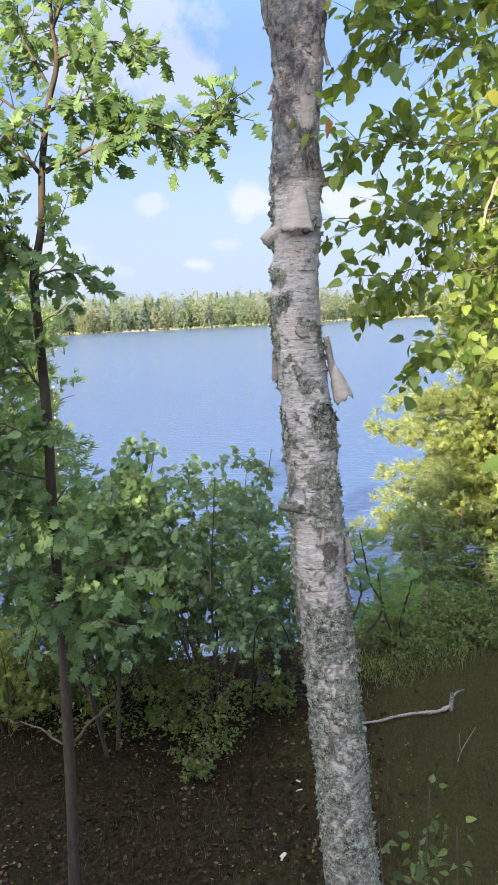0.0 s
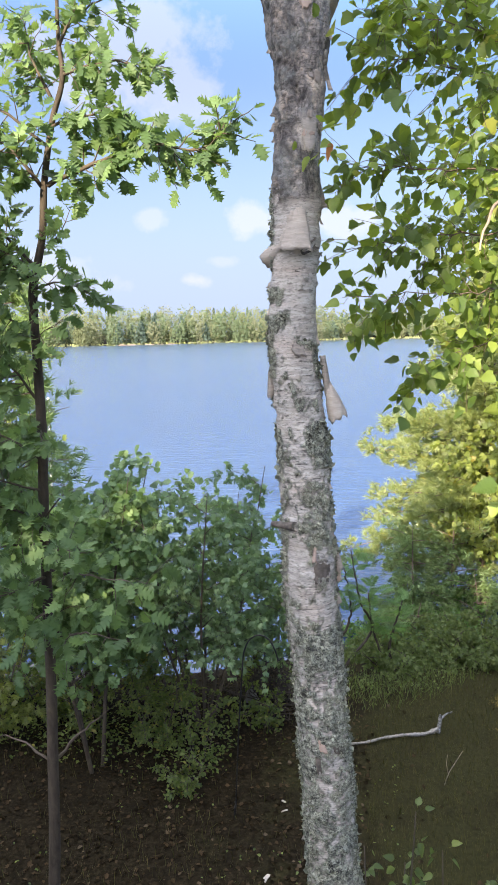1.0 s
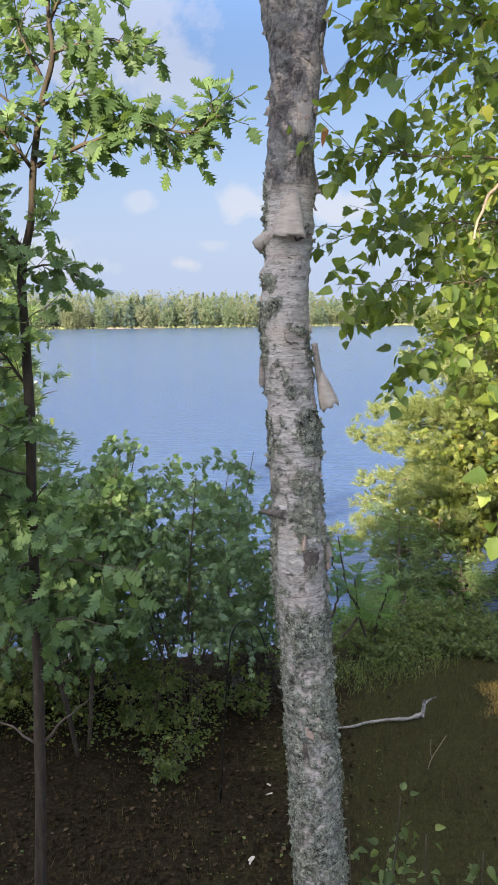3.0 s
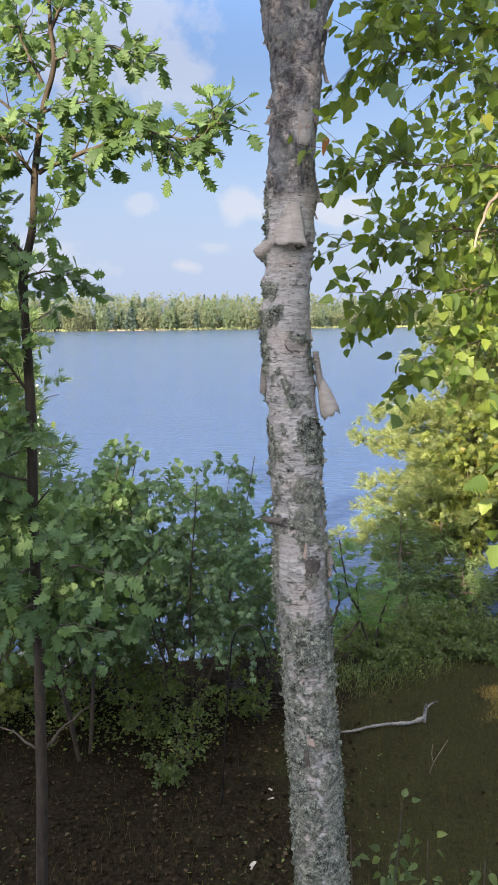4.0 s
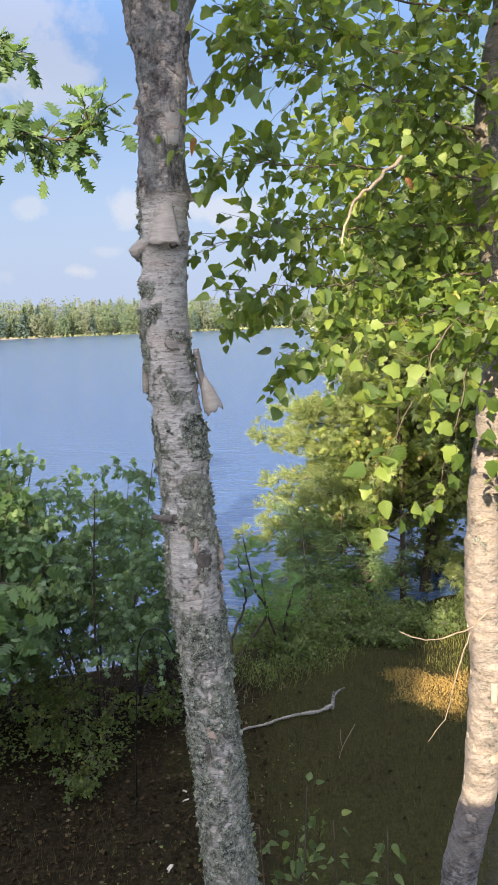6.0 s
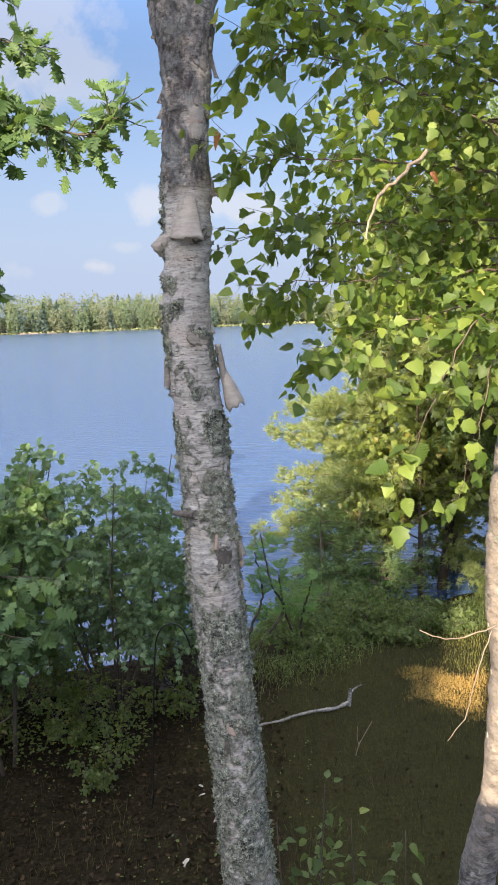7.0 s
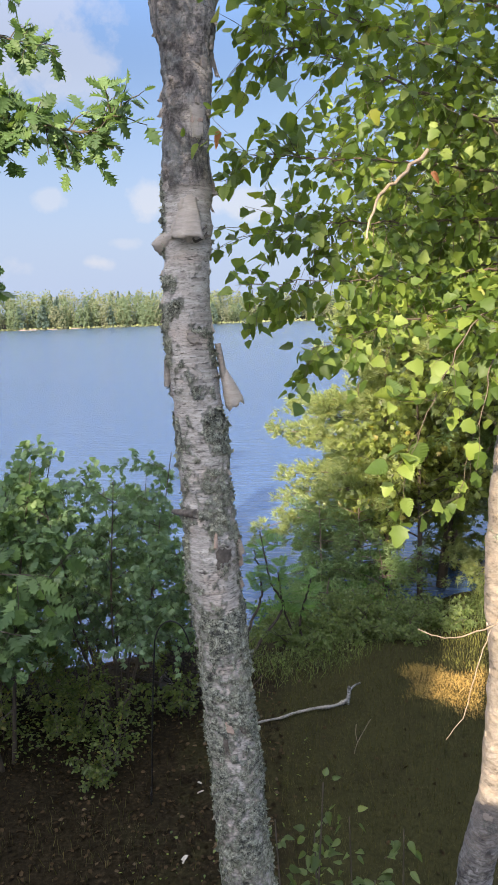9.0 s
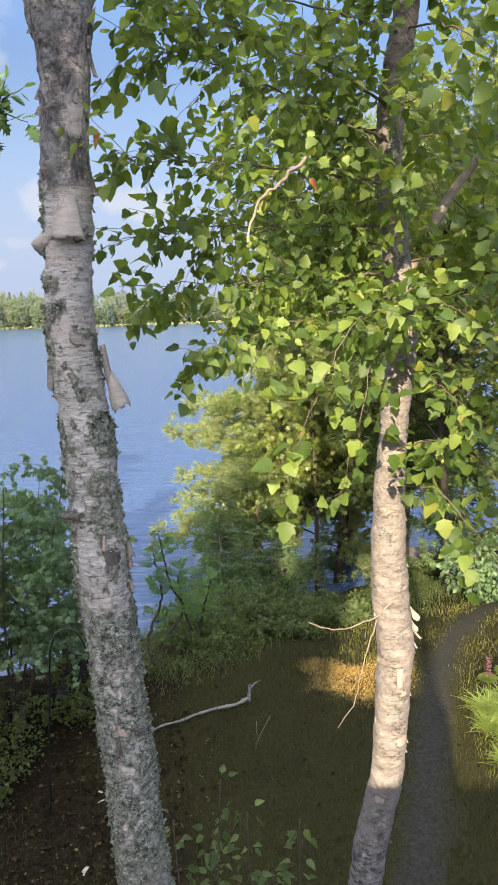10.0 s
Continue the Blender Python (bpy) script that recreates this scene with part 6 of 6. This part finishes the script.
# ---- small things ----
def shepherds_hook():
    ob = thing("shepherds_hook", (-0.94, 5.5, 0.0), "black iron shepherd's hook standing in the ground", "garden hook")
    p = curve_points([(-0.94, 5.5, -0.2), (-0.89, 5.5, 0.7), (-0.84, 5.5, 1.36), (-0.82, 5.5, 1.5), (-0.77, 5.5, 1.60), (-0.69, 5.5, 1.64), (-0.61, 5.5, 1.60), (-0.56, 5.5, 1.50), (-0.545, 5.5, 1.44), (-0.53, 5.5, 1.43), (-0.515, 5.5, 1.45)], 0.03)
    adopt(mesh_object("rod", *tube(p, 0.0065, 8), IRON), ob)
    q = curve_points([(-0.92, 5.44, -0.1), (-0.925, 5.44, 0.08), (-0.92, 5.46, 0.11), (-0.93, 5.5, 0.12)], 0.03)
    adopt(mesh_object("step_spike", *tube(q, 0.005, 6), IRON), ob)


shepherds_hook()


def fallen_branch():
    ob = thing("fallen_branch", (0.3, 6.8, 0.0), "fallen white birch branch lying on the ground", "branch")
    pts = [(-0.15, 6.53), (0.02, 6.63), (0.21, 6.72), (0.45, 6.86), (0.66, 6.94), (0.87, 7.08)]
    p = curve_points([(x, y, float(ground_z(x, y)) + 0.025 + 0.014 * (i % 2)) for i, (x, y) in enumerate(pts)], 0.02)
    p += np.stack([0.006 * np.sin(np.arange(len(p)) * 0.41) + RNG.normal(0, 0.002, len(p)), 0.008 * np.cos(np.arange(len(p)) * 0.23), 0.007 * np.sin(np.arange(len(p)) * 0.33 + 1)], 1)
    adopt(mesh_object("branch", *tube(p, np.linspace(0.009, 0.016, len(p)) * (1 + 0.3 * RNG.random(len(p))), 14, 0.5, 2.0), WHITEWOOD), ob)
    z = float(ground_z(0.9, 7.3))
    q = curve_points([(0.87, 7.08, z + 0.01), (0.89, 7.13, z + 0.07), (0.90, 7.16, z + 0.17)], 0.02)
    adopt(mesh_object("stub", *tube(q, np.linspace(0.024, 0.017, len(q)), 10, 0.15, 4.0), BIRCH_PALE), ob)
    q = curve_points([(0.90, 7.15, z + 0.13), (0.96, 7.22, z + 0.15), (1.03, 7.28, z + 0.15)], 0.02)
    adopt(mesh_object("twig", *tube(q, np.linspace(0.014, 0.008, len(q)), 8, 0.15, 6.0), BIRCH_PALE), ob)


fallen_branch()


def bark_scrap(x, y, w, h, turn, bend):
    v, q = curl(w, h, bend, 0.01, 0.3, 0.004)
    ob = mesh_object("bark_scrap", v, q, SCRAP)
    ob.matrix_world = Matrix.Translation((x, y, float(ground_z(x, y)) + 0.02)) @ pose(0, 0, 0, 82, 0, turn)
    tagged(ob, "white scrap of birch bark lying on the leaf litter", "bark", "bark scraps")


bark_scrap(-0.52, 5.70, 0.03, 0.07, 40, 90)
bark_scrap(-0.49, 5.60, 0.025, 0.06, 100, 60)
bark_scrap(-0.53, 4.82, 0.05, 0.07, 150, 40)
bark_scrap(2.16, 4.05, 0.05, 0.08, 20, 60)
bark_scrap(2.22, 4.30, 0.05, 0.05, 80, 60)


def brush_heap():
    """Dark heap of dead sticks at the edge of the bank."""
    g = np.random.default_rng(61)
    ob = thing("brush_pile", (-0.75, 7.6, float(ground_z(-0.75, 7.6))), "dark heap of dead sticks and twigs", "brush")
    for k in range(170):
        a = g.uniform(0, 2 * np.pi)
        c0 = np.array([-0.85 + g.normal(0, 0.24), 7.6 + g.normal(0, 0.28), 0])
        c0[2] = float(ground_z(c0[0], c0[1])) + abs(g.normal(0, 0.28))
        d = np.array([math.cos(a), math.sin(a) * 0.6, g.normal(0, 0.4)]) * g.uniform(0.12, 0.38)
        p = curve_points([c0 - d, c0 + g.normal(0, 0.05, 3), c0 + d], 0.08)
        adopt(mesh_object("stick", *tube(p, np.linspace(0.007, 0.003, len(p)), 5), DARKTWIG), ob)


brush_heap()
rocks("boulder", (-1.15, 7.5, -0.12), (0.09, 0.09, 0.2), STONE, "pale grey upright stone by the brush", 4.0)
for i, (x, y, w) in enumerate(((-4.7, 9.4, 0.4), (-4.0, 9.6, 0.32), (-5.4, 9.3, 0.45), (-3.4, 9.9, 0.3), (-6.1, 9.6, 0.4), (4.1, 13.6, 0.4), (4.9, 13.8, 0.5), (3.4, 13.4, 0.3))):
    rocks("boulder", (x, y, float(ground_z(x, y)) + 0.05), (w, w * 0.7, w * 0.4), STONE, "grey boulder at the waterline", 10 + i * 2.7, "shore rocks")


def shore_pole():
    ob = thing("pole", (-4.97, 10.5, -1.6), "thin pale metal pole standing at the waterline", "pole")
    adopt(mesh_object("shaft", *tube([(-4.97, 10.5, -1.7), (-4.93, 10.5, 0.5), (-4.87, 10.5, 3.1)], 0.018, 10), POLE), ob)
    adopt(mesh_object("cap", *tube([(-4.87, 10.5, 3.09), (-4.869, 10.5, 3.13)], 0.026, 10), POLE), ob)


shore_pole()


def saplings():
    for k, (x, y, z) in enumerate(((0.44, 2.9, 2.03), (0.56, 2.95, 1.82), (0.80, 2.9, 1.80), (0.22, 2.9, 1.84), (0.66, 2.8, 1.62), (0.40, 3.0, 1.70))):
        g = np.random.default_rng(70 + k)
        tree = thing("sapling", (x, y, float(ground_z(x, y))), "thin leafy sapling in the shade", "sapling", "saplings")
        p = curve_points([(x + g.normal(0, 0.05), y, -0.03), (x + g.normal(0, 0.04), y, z * 0.5), (x, y, z)], 0.08)
        adopt(mesh_object("stem", *tube(p, np.linspace(0.008, 0.003, len(p)), 6), TWIG), tree)
        n = 38
        i = g.integers(int(len(p) * 0.55), len(p), n)
        a = g.uniform(0, 2 * np.pi, n)
        fw = np.stack([np.cos(a), np.sin(a), g.uniform(-0.9, 0.5, n)], 1)
        hp = Heap()
        scatter(hp, [(q * np.array([0.68, 1, 1.5]), t) for q, t in BIRCH_SHAPES], p[i] + fw * 0.03, fw, np.tile([0, -0.3, 1.0], (n, 1)) + g.normal(0, 0.3, (n, 3)), g.uniform(0.035, 0.072, n))
        hp.make("foliage", BANK_LEAF, tree, kind="stuff")
    ob = thing("dead_stalk", (0.88, 6.18, 0.0), "dry forked stalk standing in the grass", "stalk")
    adopt(mesh_object("stalk", *tube(curve_points([(0.86, 6.18, -0.03), (0.9, 6.18, 0.12), (1.02, 6.2, 0.34)], 0.04), 0.004, 5), PALE_TWIG), ob)
    adopt(mesh_object("stalk", *tube(curve_points([(0.90, 6.18, 0.1), (0.88, 6.18, 0.2), (0.885, 6.18, 0.3)], 0.04), 0.003, 5), PALE_TWIG), ob)


saplings()


def blades(name, label, number, area, height, mat, seed, keep=None, lean=0.35):
    """Grass: bent, tapering blades."""
    g = np.random.default_rng(seed)
    tri = np.array([(0, 1, 2), (0, 2, 3), (3, 2, 4)])
    blade, bent = ((np.array([(-0.022, 0, 0), (0.022, 0, 0), (0.016, 0.5, -d * 0.25), (-0.016, 0.5, -d * 0.25), (0, 1, -d)]), tri) for d in (0.0, 0.45))
    x, y = g.uniform(area[0], area[1], number), g.uniform(area[2], area[3], number)
    k = y < near_shore(x) - 0.1
    if keep is not None:
        k &= keep(x, y, g)
    x, y = x[k], y[k]
    n = len(x)
    pos = np.stack([x, y, ground_z(x, y) - 0.01], 1)
    a = g.uniform(0, 2 * np.pi, n)
    fw = np.stack([np.cos(a) * lean, np.sin(a) * lean, np.ones(n)], 1) + g.normal(0, 0.15 + 0.2 * lean * (lean > 1), (n, 3))
    up = np.stack([np.cos(a), np.sin(a), np.full(n, 0.2)], 1)
    h = Heap()
    scatter(h, [blade, bent], pos, fw, up, g.uniform(height[0], height[1], n))
    tagged(h.make(name, mat, None, label, kind="stuff"), category="grass")


def off_path(x, y):
    xc = np.interp(y, [3.4, 4.45, 5.08, 5.81, 6.74, 7.97, 8.9, 9.52, 10.3], [1.62, 1.92, 2.17, 2.45, 2.8, 3.38, 3.99, 4.53, 5.2])
    h = np.sin(x * 127.1 + y * 311.7) * 43758.5
    return abs(x - xc) > 0.06 + 0.24 * (h - np.floor(h))


def on_bank(x, y, g):
    """True where the bank is overgrown: beyond the fallen branch, round the dry, sunlit clearing."""
    start = np.interp(x, [-0.6, 0.0, 1.0, 1.5, 2.4, 6.0], [7.0, 7.2, 7.9, 8.7, 9.2, 9.4])
    return off_path(x, y) & (y > start + 1.8 * g.random(len(x)) ** 1.5) & (np.sin(x * 2.3 + 0.8 * y) * np.sin(y * 1.9 - x) > -0.75 + 0.9 * g.random(len(x)))


blades("bank_grass", "tall shaded grass and weeds on the bank", 90000, (-0.9, 6.0, 7.0, 14.5), (0.05, 0.2), GRASS, 81, on_bank, 0.9)
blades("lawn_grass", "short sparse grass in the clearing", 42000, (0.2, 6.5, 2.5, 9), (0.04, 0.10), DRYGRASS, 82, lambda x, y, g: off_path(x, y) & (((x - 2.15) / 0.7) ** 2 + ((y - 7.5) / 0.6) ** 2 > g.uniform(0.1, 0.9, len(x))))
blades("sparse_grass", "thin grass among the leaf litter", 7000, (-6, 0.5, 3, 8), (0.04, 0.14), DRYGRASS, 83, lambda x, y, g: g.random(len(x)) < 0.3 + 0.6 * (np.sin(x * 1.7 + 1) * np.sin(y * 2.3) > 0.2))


# Dry turf coloured extra bright, so the pool of sun is partly painted in.
SUN_STRAW = leaf_mat("sunlit_straw", (0.36, 0.225, 0.075), (0.62, 0.42, 0.16), accent=(0.5, 0.42, 0.2), glow=0.2, sheen=0.1)
# Lit copy of the lawn grass: sunlight put into a brighter blade colour.
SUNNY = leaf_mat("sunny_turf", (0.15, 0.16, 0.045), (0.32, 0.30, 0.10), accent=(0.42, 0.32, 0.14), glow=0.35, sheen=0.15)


def sun_spot(x, y):
    """Below one inside the sun patch of the clearing, with a ragged outline."""
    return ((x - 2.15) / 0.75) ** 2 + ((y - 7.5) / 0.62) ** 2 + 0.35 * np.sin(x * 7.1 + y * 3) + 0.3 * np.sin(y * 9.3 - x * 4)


blades("dry_turf", "dry tan turf and pine needles, brightened as the sun patch on the clearing", 60000, (1.2, 3.1, 6.6, 8.5), (0.03, 0.07), SUN_STRAW, 84, lambda x, y, g: off_path(x, y) & (sun_spot(x, y) < g.uniform(0.2, 1.0, len(x))), 1.6)
blades("sunny_grass", "yellow-green grass beside the path, coloured brighter as if sunlit", 26000, (1.9, 5.2, 5.0, 10.0), (0.03, 0.10), SUNNY, 85, lambda x, y, g: off_path(x, y) & (np.where(y < 7.9, x > 2.75 + 0.2 * (y - 5), x > 2.2) | (y > 8.2)) & (np.sin(x * 4.1 + y) * np.sin(y * 3.3 - x) > g.uniform(-0.8, 0.6, len(x))), 0.7)


def ground_leaves(name, label, number, area, size, shapes, mat, seed, lift, up_noise, keep=None):
    g = np.random.default_rng(seed)
    x, y = g.uniform(area[0], area[1], number), g.uniform(area[2], area[3], number)
    k = y < near_shore(x) - 0.2
    if keep is not None:
        k &= keep(x, y, g)
    x, y = x[k], y[k]
    n = len(x)
    pos = np.stack([x, y, ground_z(x, y) + g.uniform(lift[0], lift[1], n)], 1)
    a = g.uniform(0, 2 * np.pi, n)
    fw = np.stack([np.cos(a), np.sin(a), g.normal(0, 0.25, n)], 1)
    h = Heap()
    scatter(h, shapes, pos, fw, np.tile([0, 0, 1.0], (n, 1)) + g.normal(0, up_noise, (n, 3)), g.uniform(size[0], size[1], n))
    tagged(h.make(name, mat, None, label, kind="stuff"), category="leaves")


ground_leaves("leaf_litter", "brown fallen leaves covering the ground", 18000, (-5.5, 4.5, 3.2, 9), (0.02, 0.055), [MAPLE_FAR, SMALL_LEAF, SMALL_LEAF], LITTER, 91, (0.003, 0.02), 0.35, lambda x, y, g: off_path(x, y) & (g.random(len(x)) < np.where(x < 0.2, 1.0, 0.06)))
ground_leaves("seedlings", "small green seedlings on the forest floor", 1500, (-6, 0.5, 4, 8), (0.015, 0.035), [SMALL_LEAF], WEED_LEAF, 92, (0.03, 0.16), 0.4, lambda x, y, g: np.sin(x * 2.9) * np.sin(y * 2.3 + 1) > 0.1)
ground_leaves("bank_weeds", "leafy weeds on the shaded bank", 24000, (-0.9, 6.0, 7.0, 14.5), (0.015, 0.042), SMALL_LEAF, BANK_LEAF, 93, (0.02, 0.2), 0.6, on_bank)
ground_leaves("undergrowth", "yellow-green undergrowth below the shrubs", 1800, (-3.4, -1.1, 5.8, 6.9), (0.02, 0.05), SMALL_LEAF, WEED_LEAF, 94, (0.08, 0.4), 0.4)


def garden_tuft(x, y, n, size, seed):
    g = np.random.default_rng(seed)
    z = float(ground_z(x, y))
    ob = thing("sedge_clump", (x, y, z), "sunlit arching clump of light green sedge beside the path", "sedge", "sedges")
    h = Heap()
    a = g.uniform(0, 2 * np.pi, n)
    tilt = g.uniform(0.2, 1.0, n)
    fw = np.stack([np.cos(a) * tilt, np.sin(a) * tilt, np.ones(n)], 1)
    bent = ribbed_leaf([(0, 0.02, 0), (0.3, 0.024, 0), (0.6, 0.02, 0), (0.85, 0.012, 0), (1.0, 0.001, 0)], 0.4, 0.7)
    scatter(h, bent, np.tile([x, y, z], (n, 1)) + g.normal(0, 0.05, (n, 3)) * [1, 1, 0], fw, np.stack([-np.cos(a), -np.sin(a), np.full(n, 0.6)], 1), g.uniform(0.6, 1.1, n) * size)
    h.make("tussock", SEDGE, ob, kind="stuff")


SEDGE = leaf_mat("sedge_blade", (0.20, 0.26, 0.06), (0.32, 0.37, 0.10), glow=0.4)
for k, (x, y, s) in enumerate(((3.30, 6.55, 0.30), (3.45, 6.30, 0.34), (3.22, 6.25, 0.26), (3.6, 6.6, 0.34), (3.35, 6.0, 0.24), (3.15, 5.75, 0.18), (3.7, 6.2, 0.3))):
    garden_tuft(x, y, 260, s * 0.8, 100 + k)


def flower_stalk(x, y, h, seed):
    g = np.random.default_rng(seed)
    z = float(ground_z(x, y))
    ob = thing("flower", (x, y, z), "pink flower spike on a leafy stem", "flower", "garden flowers")
    p = curve_points([(x, y, z - 0.02), (x + 0.02, y, z + h * 0.5), (x, y, z + h)], 0.05)
    adopt(mesh_object("stem", *tube(p, 0.005, 5), WEED_LEAF), ob)
    hp, lf = Heap(), Heap()
    n = 40
    q = p[-1] - np.array([0, 0, 1]) * g.uniform(0, 0.22, n)[:, None]
    a = g.uniform(0, 2 * np.pi, n)
    fw = np.stack([np.cos(a), np.sin(a), np.full(n, 0.3)], 1)
    scatter(hp, SMALL_LEAF, q, fw, np.tile([0, 0, 1.0], (n, 1)), 0.035)
    hp.make("blossom", PETAL, ob, "pink blossom")
    q = np.array([x, y, z]) + np.array([0, 0, 1]) * g.uniform(0.1, h - 0.25, n)[:, None]
    scatter(lf, SMALL_LEAF, q, fw, np.tile([0, 0, 1.0], (n, 1)), 0.12)
    lf.make("foliage", MAPLE_LEAF, ob, kind="stuff")


for k, (x, y, h) in enumerate(((3.5, 7.0, 0.36), (3.72, 7.1, 0.42))):
    flower_stalk(x, y, h, 110 + k)
